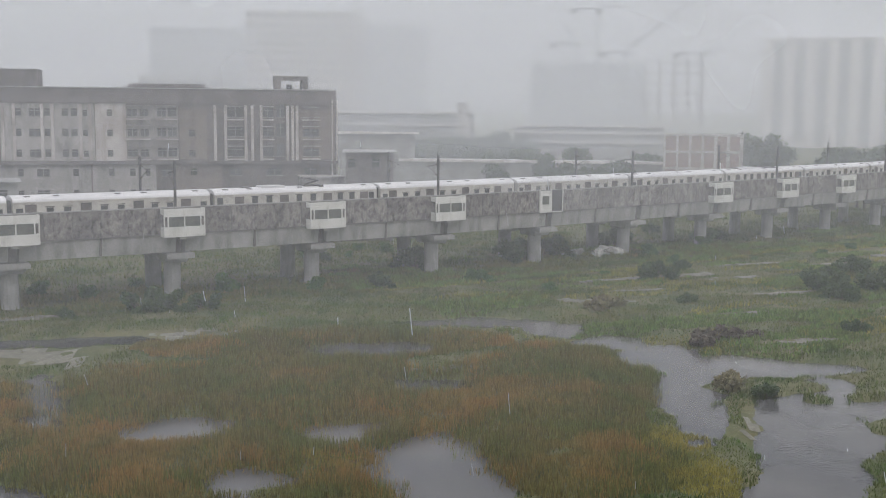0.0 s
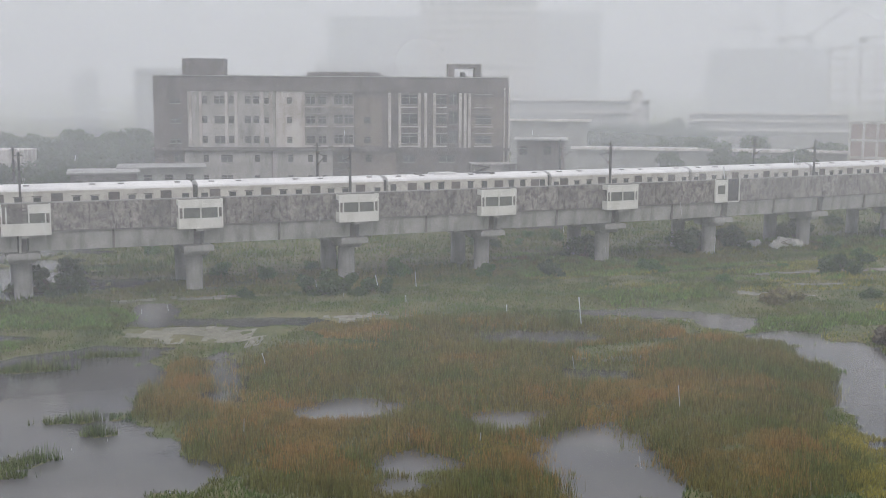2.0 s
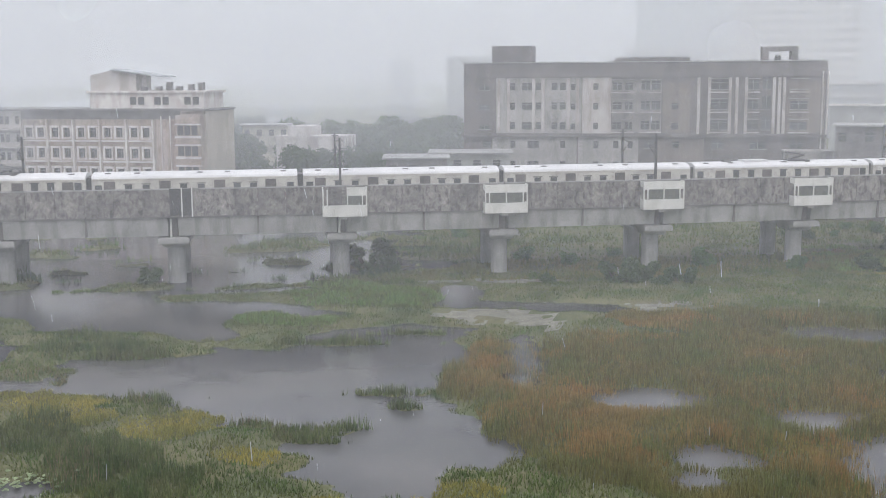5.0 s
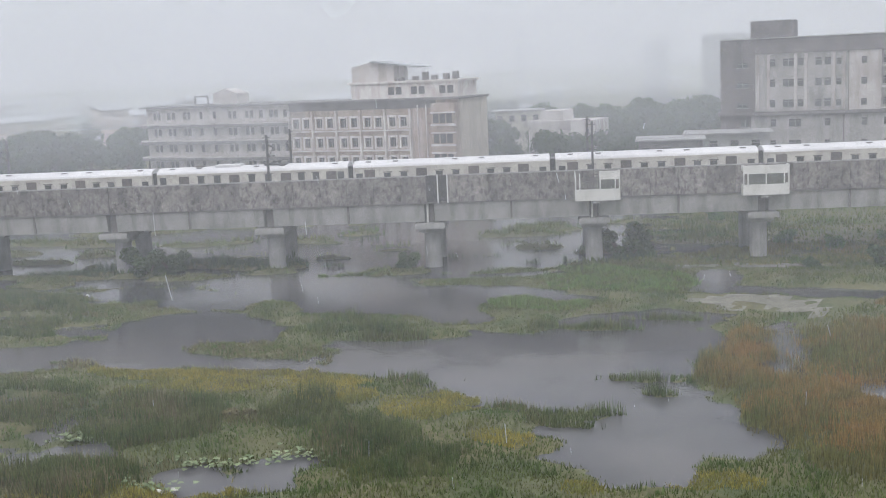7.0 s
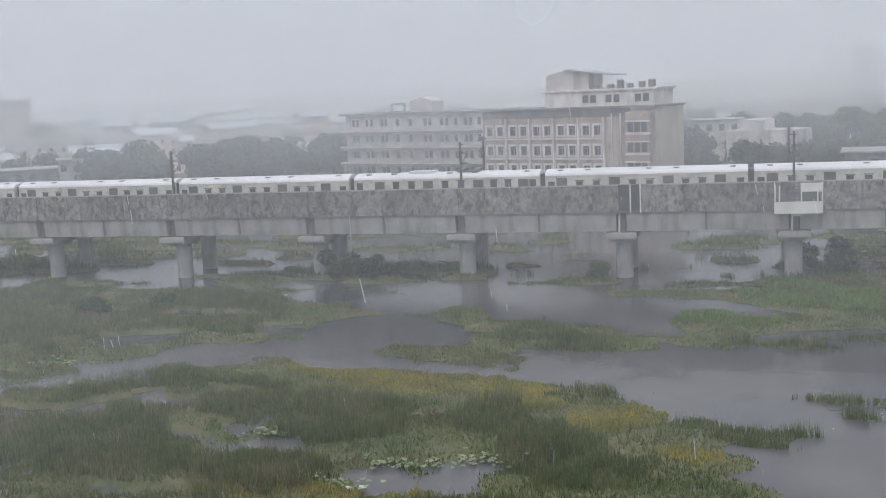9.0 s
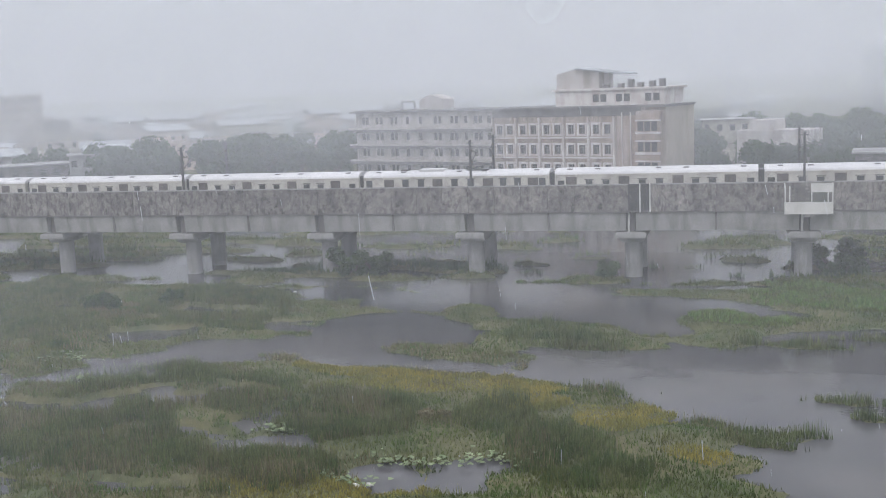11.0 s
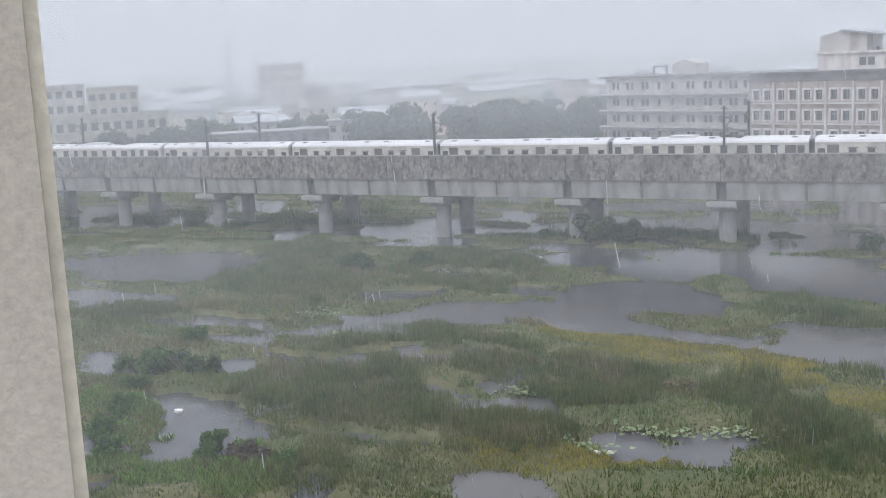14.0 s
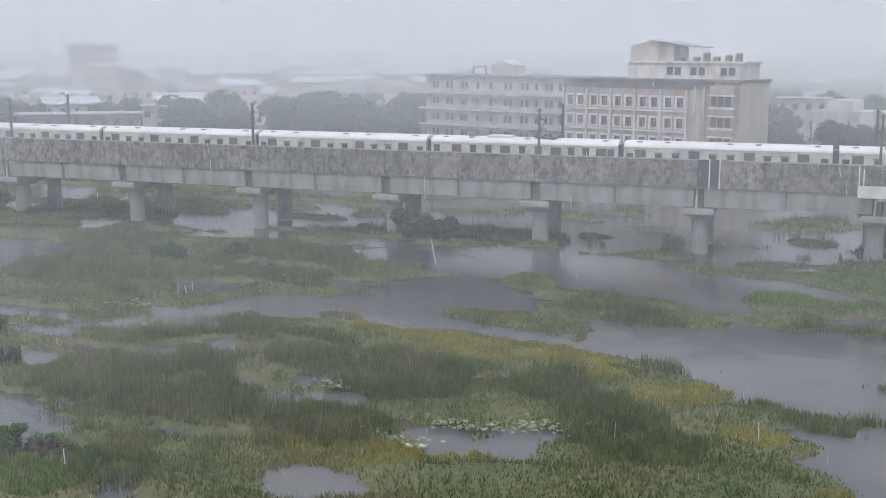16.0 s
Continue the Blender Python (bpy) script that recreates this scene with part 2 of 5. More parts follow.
def water_material():
    m = bpy.data.materials.new("muddy_flood_water")
    m.use_nodes = True
    n, l = m.node_tree.nodes, m.node_tree.links
    b = n["Principled BSDF"]
    b.inputs["Base Color"].default_value = (0.115, 0.11, 0.11, 1)
    b.inputs["Roughness"].default_value = 0.16
    b.inputs["Specular IOR Level"].default_value = 0.5
    b.inputs["IOR"].default_value = 1.33
    co = n.new("ShaderNodeTexCoord")
    a = n.new("ShaderNodeTexNoise")
    a.inputs["Scale"].default_value, a.inputs["Detail"].default_value = 3.0, 4
    c = n.new("ShaderNodeTexNoise")
    c.inputs["Scale"].default_value, c.inputs["Detail"].default_value = 0.05, 3
    l.new(co.outputs["Object"], a.inputs["Vector"])
    l.new(co.outputs["Object"], c.inputs["Vector"])
    mx = n.new("ShaderNodeMix")
    mx.data_type = 'RGBA'
    mx.inputs["A"].default_value, mx.inputs["B"].default_value = (0.06, 0.062, 0.068, 1), (0.115, 0.112, 0.112, 1)
    rr = n.new("ShaderNodeMapRange")
    rr.inputs["From Min"].default_value, rr.inputs["From Max"].default_value = 0.42, 0.62
    l.new(c.outputs["Fac"], rr.inputs["Value"])
    l.new(rr.outputs[0], mx.inputs["Factor"])
    l.new(mx.outputs["Result"], b.inputs["Base Color"])
    bp = n.new("ShaderNodeBump")
    bp.inputs["Strength"].default_value, bp.inputs["Distance"].default_value = 0.11, 0.05
    l.new(a.outputs["Fac"], bp.inputs["Height"])
    l.new(bp.outputs[0], b.inputs["Normal"])
    return m


def mist_material(amount, low, high, side=None, name="drifting_rain_mist"):
    """A thin veil of rain: scatters the sky's light, and lets the rest through. It thins out towards the ground."""
    m = bpy.data.materials.new(name)
    m.use_nodes = True
    n, l = m.node_tree.nodes, m.node_tree.links
    n.clear()
    out = n.new("ShaderNodeOutputMaterial")
    clear = n.new("ShaderNodeBsdfTransparent")
    dif, trl, add = n.new("ShaderNodeBsdfDiffuse"), n.new("ShaderNodeBsdfTranslucent"), n.new("ShaderNodeAddShader")
    for s in (dif, trl):
        s.inputs["Color"].default_value = (0.52, 0.54, 0.575, 1)
    l.new(dif.outputs[0], add.inputs[0])
    l.new(trl.outputs[0], add.inputs[1])
    co, xyz, rg = n.new("ShaderNodeTexCoord"), n.new("ShaderNodeSeparateXYZ"), n.new("ShaderNodeMapRange")
    rg.interpolation_type = 'SMOOTHSTEP'
    rg.inputs["From Min"].default_value, rg.inputs["From Max"].default_value = low, high
    rg.inputs["To Max"].default_value = amount
    l.new(co.outputs["Object"], xyz.inputs[0])
    l.new(xyz.outputs["Z"], rg.inputs["Value"])
    no = n.new("ShaderNodeTexNoise")
    no.inputs["Scale"].default_value, no.inputs["Detail"].default_value = 0.02, 2
    l.new(co.outputs["Object"], no.inputs["Vector"])
    ma = n.new("ShaderNodeMath")
    ma.operation = 'MULTIPLY_ADD'
    ma.inputs[1].default_value, ma.inputs[2].default_value = 0.6, 0.7
    l.new(no.outputs["Fac"], ma.inputs[0])
    mu = n.new("ShaderNodeMath")
    mu.operation = 'MULTIPLY'
    mu.use_clamp = True
    l.new(rg.outputs[0], mu.inputs[0])
    l.new(ma.outputs[0], mu.inputs[1])
    thickness = mu.outputs[0]
    if side:
        edge, fade = n.new("ShaderNodeMapRange"), n.new("ShaderNodeMath")
        edge.interpolation_type, fade.operation = 'SMOOTHSTEP', 'MULTIPLY'
        edge.inputs["From Min"].default_value, edge.inputs["From Max"].default_value = side
        l.new(xyz.outputs["X"], edge.inputs["Value"])
        l.new(edge.outputs[0], fade.inputs[0])
        l.new(thickness, fade.inputs[1])
        thickness = fade.outputs[0]
    mix = n.new("ShaderNodeMixShader")
    l.new(thickness, mix.inputs[0])
    l.new(clear.outputs[0], mix.inputs[1])
    l.new(add.outputs[0], mix.inputs[2])
    l.new(mix.outputs[0], out.inputs["Surface"])
    return m


# ---- mesh helpers ----
class Shape:
    """Collects boxes, quads, tubes and extruded outlines, and becomes one mesh."""

    def __init__(self):
        self.v, self.f = [], []

    def quad(self, a, b, c, d):
        i = len(self.v)
        self.v += [a, b, c, d]
        self.f.append((i, i + 1, i + 2, i + 3))
        return self

    def box(self, x0, x1, y0, y1, z0, z1, taper=0.0):
        i, s = len(self.v), taper
        self.v += [(x0, y0, z0), (x1, y0, z0), (x1, y1, z0), (x0, y1, z0),
                   (x0 + s, y0 + s, z1), (x1 - s, y0 + s, z1), (x1 - s, y1 - s, z1), (x0 + s, y1 - s, z1)]
        self.f += [tuple(i + k for k in q) for q in ((3, 2, 1, 0), (4, 5, 6, 7), (0, 1, 5, 4), (1, 2, 6, 5), (2, 3, 7, 6), (3, 0, 4, 7))]
        return self

    def prism(self, outline, a, b, axis="x"):
        """An outline of (p, q) pairs pushed from a to b along an axis."""
        i, n = len(self.v), len(outline)
        for s in (a, b):
            for p, q in outline:
                self.v.append((s, p, q) if axis == "x" else (p, s, q) if axis == "y" else (p, q, s))
        self.f += [tuple(i + k for k in range(n))[::-1], tuple(i + n + k for k in range(n))]
        self.f += [(i + k, i + (k + 1) % n, i + n + (k + 1) % n, i + n + k) for k in range(n)]
        return self

    def tube(self, p0, p1, r0, r1=None, n=8):
        p0, p1 = Vector(p0), Vector(p1)
        r1 = r0 if r1 is None else r1
        d = (p1 - p0).normalized()
        u = d.orthogonal().normalized()
        w = d.cross(u)
        i = len(self.v)
        for p, r in ((p0, r0), (p1, r1)):
            for k in range(n):
                a = 2 * math.pi * k / n
                self.v.append(tuple(p + u * (r * math.cos(a)) + w * (r * math.sin(a))))
        self.f += [(i + k, i + (k + 1) % n, i + n + (k + 1) % n, i + n + k) for k in range(n)]
        self.f += [tuple(i + k for k in range(n))[::-1], tuple(i + n + k for k in range(n))]
        return self

    def mesh(self, name, mat):
        me = bpy.data.meshes.new(name)
        me.from_pydata(self.v, [], self.f)
        bm = bmesh.new()
        bm.from_mesh(me)
        bmesh.ops.recalc_face_normals(bm, faces=bm.faces)
        bm.to_mesh(me)
        bm.free()
        me.materials.append(mat)
        return me


def part(name, shape, mat, parent, label=""):
    """One mesh object under a thing or a part. shape: a Shape, or a mesh that alike parts share."""
    me = shape if isinstance(shape, bpy.types.Mesh) else shape.mesh(name, MAT[mat])
    ob = new(name, me)
    ob.parent = parent
    return tagged(ob, label)


def thing(name, label, category, m=None, group="", kind=""):
    ob = new(name)
    ob.empty_display_size = 0.3
    if m is not None:
        ob.matrix_world = m
    return tagged(ob, label, category, group, kind)


def fast_mesh(name, verts, faces_per, mat):
    """A mesh of many alike polygons: verts (n, k, 3), each k corners one face."""
    n, k = verts.shape[0], verts.shape[1]
    me = bpy.data.meshes.new(name)
    me.vertices.add(n * k)
    me.vertices.foreach_set("co", verts.reshape(-1).astype(np.float32))
    me.loops.add(n * k)
    me.loops.foreach_set("vertex_index", np.arange(n * k, dtype=np.int32))
    me.polygons.add(n)
    me.polygons.foreach_set("loop_start", np.arange(0, n * k, k, dtype=np.int32))
    me.polygons.foreach_set("loop_total", np.full(n, k, dtype=np.int32))
    me.update()
    me.validate()
    me.materials.append(mat)
    return me


def smooth_noise(x, y, scale, seed):
    """Value noise between 0 and 1 over arrays."""
    rs = np.random.RandomState(seed)
    tab = rs.rand(256, 256)
    total, amp, norm = 0, 1.0, 0
    for o in range(4):
        u, v = x / scale * 2 ** o + 31.7 * o, y / scale * 2 ** o + 17.3 * o
        i, j = np.floor(u).astype(int), np.floor(v).astype(int)
        fu, fv = u - i, v - j
        fu, fv = fu * fu * (3 - 2 * fu), fv * fv * (3 - 2 * fv)
        a, b = tab[i % 256, j % 256], tab[(i + 1) % 256, j % 256]
        c, d = tab[i % 256, (j + 1) % 256], tab[(i + 1) % 256, (j + 1) % 256]
        total = total + amp * ((a * (1 - fu) + b * fu) * (1 - fv) + (c * (1 - fu) + d * fu) * fv)
        norm += amp
        amp *= 0.5
    return total / norm


# ---- the marsh: ground, water, vegetation ----
# pools and channels: middle x, y, half length, half width, turn in degrees
POOLS_EAST = [(60.0, 88.5, 7.6, 2.0, -30), (64.1, 82.3, 3.3, 2.6, 40), (64.6, 74.9, 3.2, 2.7, 6), (64.1, 68.5, 4.9, 3.4, 36), (60.1, 60.5, 7.2, 2.3, 44),
              (53.5, 52.4, 4.2, 1.5, 43), (66.6, 62.7, 6.1, 4.2, -15), (71.5, 59.6, 3.3, 1.9, -20), (66.5, 54.2, 4.0, 2.3, 29),
              (55.9, 46.3, 12.0, 3.7, 38), (47.0, 39.5, 5.7, 2.5, 36), (65.9, 48.9, 2.3, 1.5, 1)]
POOLS_REED = [(44.1, 83.2, 5.5, 2.9, -18), (22.8, 67.8, 3.3, 2.3, -23), (41.6, 70.5, 2.7, 1.3, -18), (33.0, 54.4, 5.2, 3.1, 53),
              (31.8, 49.6, 3.7, 2.8, 39), (31.6, 62.0, 1.9, 1.7, 16), (22.6, 56.4, 2.0, 1.7, -19), (20.8, 53.6, 1.2, 0.9, 68), (17.2, 80.5, 4.1, 0.9, 78)]
POOLS_MIDDLE = [(-2.7, 79.0, 13.5, 6.8, -18), (-9.6, 78.6, 7.3, 2.6, -16), (6.5, 83.5, 7.3, 6.3, -52), (6.6, 65.1, 6.7, 4.3, 88), (4.4, 58.3, 4.5, 3.1, -88),
                (-1.4, 70.0, 5.5, 3.6, -23), (10.8, 89.9, 3.8, 3.2, -35), (9.3, 60.3, 2.9, 2.7, -38), (-16.6, 102.6, 13.7, 4.7, -18),
                (-7.2, 94.4, 4.2, 2.6, -72), (22.8, 98.8, 9.0, 1.8, -15), (16.7, 106.7, 2.6, 1.6, 86), (-17.1, 102.4, 12.8, 5.0, -15),
                (-36.7, 106.0, 9.1, 2.8, -14), (-27.9, 90.6, 4.4, 2.7, -31), (-31.6, 83.7, 7.2, 3.0, -15), (-20.3, 78.4, 5.2, 1.5, -10)]
POOLS_WEST = [(-22.6, 109.2, 10.4, 4.3, -3), (-31.7, 101.9, 4.9, 3.6, -26), (-28.6, 85.1, 4.3, 2.5, -6), (-34.5, 82.9, 5.8, 2.3, -1),
              (-41.5, 79.2, 6.7, 2.3, 0), (-46.6, 73.7, 4.7, 1.7, -2), (-25.6, 59.7, 1.6, 1.2, -29), (-17.9, 54.8, 1.7, 1.3, -12),
              (-14.1, 57.1, 1.9, 0.9, 4), (-79.6, 96.4, 8.1, 4.0, -35), (-42.0, 49.0, 2.7, 1.5, -36), (-85.4, 92.6, 12.3, 6.0, -12),
              (-77.2, 78.7, 6.0, 2.3, 1), (-48.3, 71.5, 4.8, 1.2, 9), (-58.6, 59.4, 3.4, 1.8, -30), (-42.5, 50.0, 3.0, 1.9, -14),
              (-41.1, 46.0, 2.4, 0.9, 12)]
POOLS_FRONT = [(-22.9, 47.7, 2.0, 1.5, 6), (-26.0, 59.9, 1.6, 1.2, 1), (-18.5, 55.2, 1.4, 1.2, -67), (-22.6, 47.0, 2.2, 1.9, -24),
               (-42.5, 50.7, 2.1, 1.5, -8), (-49.9, 62.2, 1.5, 1.0, -30), (-14.6, 55.1, 1.6, 1.4, 6)]
CHANNELS = [(-16.9, 102.1, 18.0, 5.3, 0), (-26.0, 89.7, 7.4, 1.7, 1), (-11.0, 84.4, 6.9, 2.6, 2), (-27.3, 88.4, 12.7, 1.9, -10),
            (-14.2, 96.0, 9.8, 2.1, -15), (-29.4, 91.0, 7.6, 6.3, -25), (-40.3, 82.6, 6.0, 3.2, 1), (-29.2, 80.4, 4.8, 2.5, 5),
            (-31.0, 84.4, 7.5, 2.0, 7), (-10.2, 77.6, 6.0, 2.8, 2), (-3.9, 69.7, 3.8, 2.7, 6), (2.0, 61.7, 4.8, 2.7, 85), (7.5, 89.0, 6.3, 3.8, 6),
            (-4.1, 100.5, 8.3, 2.4, -16)]
ISLES = [(6.3, 107.0, 7.1, 5.8, -49), (-1.6, 95.2, 4.3, 3.4, -51), (10.8, 103.2, 2.8, 2.3, -41), (-2.8, 87.3, 1.8, 0.9, -19),
         (4.4, 87.8, 1.8, 1.0, -18), (-14.4, 88.1, 6.4, 3.1, -21), (-18.7, 86.5, 3.7, 2.2, -60), (-8.0, 87.8, 1.9, 1.2, -29),
         (-5.8, 68.2, 2.1, 1.6, -42), (-1.9, 60.1, 2.8, 1.4, -17), (-24.1, 97.5, 4.7, 2.4, -68), (-15.7, 90.1, 4.1, 2.8, -30),
         (-10.3, 87.6, 4.5, 2.4, -16), (-24.5, 83.3, 3.3, 1.8, -20), (-6.2, 69.5, 2.0, 1.1, -12), (-0.8, 60.1, 1.9, 1.5, -17),
         (64.6, 56.9, 4.4, 2.7, -19), (64.4, 52.5, 1.3, 0.9, 7), (52.2, 48.2, 9.8, 1.1, 43)]
STRIPS = [(0.9, 64.4, 1.7, 0.55, -13), (3.8, 65.1, 1.5, 0.55, -13), (5.9, 72.3, 2.3, 0.55, -13), (7.4, 68.8, 1.1, 0.55, -14),
          (-2.1, 66.7, 1.4, 0.55, -13), (1.1, 63.2, 2.2, 0.55, -21), (3.2, 87.3, 4.0, 0.55, -10), (9.7, 89.8, 3.2, 0.55, -10),
          (0.8, 65.1, 2.0, 0.55, -7), (-10.3, 73.2, 2.3, 0.55, -8)]


def blobs(x, y, rows):
    """1 inside the ovals, falling off to negative outside."""
    best = np.full(np.shape(x), -9.0)
    for cx, cy, rx, ry, turn in rows:
        a = radians(turn)
        u, v = (x - cx) * math.cos(a) + (y - cy) * math.sin(a), -(x - cx) * math.sin(a) + (y - cy) * math.cos(a)
        r = np.sqrt((u / rx) ** 2 + (v / ry) ** 2)
        best = np.maximum(best, (1 - r) * np.minimum(min(rx, ry), 4.0))
    return best


def land_height(x, y):
    """Height of the ground over the water level."""
    wob = (smooth_noise(x, y, 4.0, 3) - 0.5) * 2.2 + (smooth_noise(x, y, 1.3, 4) - 0.5) * 1.6
    wet = np.full(np.shape(x), -9.0)
    ragged = (smooth_noise(x, y, 2.6, 6) - 0.5) * 2.6 + (smooth_noise(x, y, 1.0, 7) - 0.5) * 1.6
    wet = np.maximum(wet, blobs(x, y, POOLS_REED) + 0.35 + ragged - wob)
    for rows in (POOLS_EAST, POOLS_MIDDLE, POOLS_WEST, POOLS_FRONT):
        wet = np.maximum(wet, blobs(x, y, rows))
    wet = wet + wob + 0.5
    wet = np.maximum(wet, blobs(x, y, CHANNELS) + wob * 0.5 + 0.3)
    puddle = (smooth_noise(x * 0.55, y, 3.2, 16) - 0.59) * 14 * np.clip((-24 - x) / 14, 0, 1) * np.clip((112 - y) / 6, 0, 1)
    wet = np.where(puddle > 0.15, np.maximum(wet, puddle), wet)
    isle = blobs(x, y, ISLES) + wob * 0.7
    wet = np.where(isle > 0, np.minimum(wet, -isle), wet)
    strip = blobs(x, y, STRIPS) + (smooth_noise(x, y, 1.1, 8) - 0.5) * 0.9
    wet = np.where(strip > 0, np.minimum(wet, -0.25), wet)
    # shallow streaks of water on the far side of the viaduct
    far = 0.7 * (smooth_noise(x * 0.3, y, 4.2, 9) - 0.43) + 0.7 * (smooth_noise(x * 0.35, y, 2.6, 12) - 0.45)
    lim = np.clip((20 - x) / 25, 0, 1) * np.clip((y - 110) / 8, 0, 1) * np.clip((215 - y) / 40, 0, 1)
    wet = np.where((y > 108) & (far * lim * 46 > wet), far * lim * 46 - 0.4, wet)
    h = np.clip(-wet * 0.22, -0.5, 0.45) + (smooth_noise(x, y, 9, 5) - 0.5) * 0.12
    return h


def grid_mesh(name, xs, ys, mat):
    X, Y = np.meshgrid(xs, ys)
    Z = land_height(X, Y)
    Z = np.where((np.abs(X) > 240) | (Y > 240) | (Y < 25), 0.3, Z)
    nx, ny = len(xs), len(ys)
    me = bpy.data.meshes.new(name)
    co = np.stack([X, Y, Z], -1).reshape(-1, 3)
    i = (np.arange(ny - 1)[:, None] * nx + np.arange(nx - 1)[None]).reshape(-1)
    q = np.stack([i, i + 1, i + nx + 1, i + nx], 1)
    me.vertices.add(len(co))
    me.vertices.foreach_set("co", co.reshape(-1).astype(np.float32))
    me.loops.add(len(q) * 4)
    me.loops.foreach_set("vertex_index", q.reshape(-1).astype(np.int32))
    me.polygons.add(len(q))
    me.polygons.foreach_set("loop_start", np.arange(0, len(q) * 4, 4, dtype=np.int32))
    me.polygons.foreach_set("loop_total", np.full(len(q), 4, dtype=np.int32))
    me.polygons.foreach_set("use_smooth", np.ones(len(q), dtype=bool))
    me.update()
    me.materials.append(mat)
    return me


xs = np.concatenate([[-4000, -1500, -600, -300], np.arange(-180, -130, 2.0), np.arange(-130, 130, 0.55), np.arange(130, 220, 2.0), [300, 600, 1500, 4000]])
ys = np.concatenate([[-3000, -800, -200, 0, 20], np.arange(36, 128, 0.55), np.arange(128, 240, 1.2), [300, 500, 1000, 2000, 4500]])
tagged(new("ground", grid_mesh("ground", xs, ys, ground_material())), "waterlogged marsh soil with turf and pale mud patches", "ground", kind="structure")
water = Shape().quad((-260, 10, 0), (260, 10, 0), (260, 235, 0), (-260, 235, 0))
wm = water.mesh("water", water_material())
tagged(new("water", wm), "grey muddy flood water ruffled by rain", "water", kind="structure")


# ---- the railway viaduct ----
SPAN, FIRST = 16.9, 5.7
DECK, TOP = 7.15, 9.88          # underside and top of the parapet


def rail_y(x):
    """The near face of the viaduct; it bends gently away to the right."""
    return 115.0 + 0.00055 * max(0.0, x - 20.0) ** 2 + 0.00008 * max(0.0, -10.0 - x) ** 2


def on_viaduct(x, dy=0.0, z=0.0):
    """The pose at a place along the viaduct, dy metres behind its near face."""
    a = math.atan2(rail_y(x + 1) - rail_y(x - 1), 2)
    return Matrix.Translation((x, rail_y(x), z)) @ Matrix.Rotation(a, 4, 'Z') @ Matrix.Translation((0, dy, 0))


def build_pier():
    p = thing("viaduct_pier", "grey concrete viaduct pier with paired columns and cap", "pier", Matrix(), "viaduct piers")
    for name, y in (("column", 3.0), ("column", 9.2)):
        s = Shape().prism([(0.9 * math.cos(a), y + 0.9 * math.sin(a)) for a in np.linspace(0, 2 * math.pi, 17)[:-1]], -0.8, 3.9, "z")
        part(name, s, "pier", p)
    for y0, y1 in ((1.5, 4.5), (7.7, 10.7)):
        part("flared_head", Shape().prism([(-1.0, 3.8), (1.0, 3.8), (1.3, 4.0), (1.3, 4.4), (-1.3, 4.4), (-1.3, 4.0)], y0, y1, "y"), "concrete", p)
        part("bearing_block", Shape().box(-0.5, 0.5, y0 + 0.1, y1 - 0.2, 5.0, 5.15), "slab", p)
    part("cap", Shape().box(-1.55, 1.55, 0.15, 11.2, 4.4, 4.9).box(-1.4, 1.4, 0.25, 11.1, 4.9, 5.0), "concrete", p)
    # dark cross wall and bearings: the gap's shade is put into their colour
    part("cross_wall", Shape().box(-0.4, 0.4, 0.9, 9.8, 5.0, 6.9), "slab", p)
    return p


def build_span(length):
    s = thing("viaduct_span", "grey concrete viaduct span with stained parapets", "viaduct", Matrix(), "viaduct spans")
    h = length / 2 - 0.02
    # box girders with sloping outer webs, and the deck on them
    for name, y0, y1 in (("girder", 0.12, 3.9), ("girder", 7.0, 12.2)):
        part(name, Shape().prism([(y0, 7.1), (y0 + 0.06, 6.7), (y0 + 0.3, 5.15), (y1 - 0.7, 5.15), (y1, 7.1)], -h + 0.5, h - 0.5), "concrete", s)
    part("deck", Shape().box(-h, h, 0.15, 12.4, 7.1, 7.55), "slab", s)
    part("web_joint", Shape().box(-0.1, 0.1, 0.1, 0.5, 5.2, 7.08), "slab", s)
    # thin dark strip draws the shadow line below the parapet
    part("drip_shadow_edge", Shape().box(-h, h, -0.02, 0.14, 7.02, DECK + 0.02), "slab", s)
    n, w = 6, 2 * h / 6
    me = None
    for k in range(n):
        x = -h + k * w
        if me is None:
            me = Shape().box(0.015, w - 0.015, -0.06, 0.14, DECK, TOP).mesh("parapet_panel", MAT["parapet"])
        o = part("parapet_panel", me, "parapet", s)
        o.location = (x, 0.01 * math.sin(2.1 * k), 0.03 * math.sin(1.7 * k))
        q = part("parapet_panel", me, "parapet", s)
        q.location = (x, 12.2, 0.25)
    part("coping", Shape().box(-h, h, -0.09, 0.17, TOP - 0.03, TOP + 0.09), "concrete", s)
    for name, y in (("track", 4.8), ("track", 9.0)):
        t = part(name, Shape().box(-h, h, y - 1.5, y + 1.5, 7.55, 7.75), "concrete", s)
        for r in (-0.84, 0.84):
            part("rail", Shape().box(-h, h, y + r - 0.035, y + r + 0.035, 7.75, 7.92), "steel", t)
    return s


pier0, span0 = build_pier(), build_span(SPAN)
placed = False
for k in range(-11, 14):
    x = FIRST + SPAN * k
    if not placed:
        pier0.matrix_basis, span0.matrix_basis = on_viaduct(x), on_viaduct(x + SPAN / 2)
        placed = True
    else:
        copy_thing(pier0, on_viaduct(x))
        copy_thing(span0, on_viaduct(x + SPAN / 2))


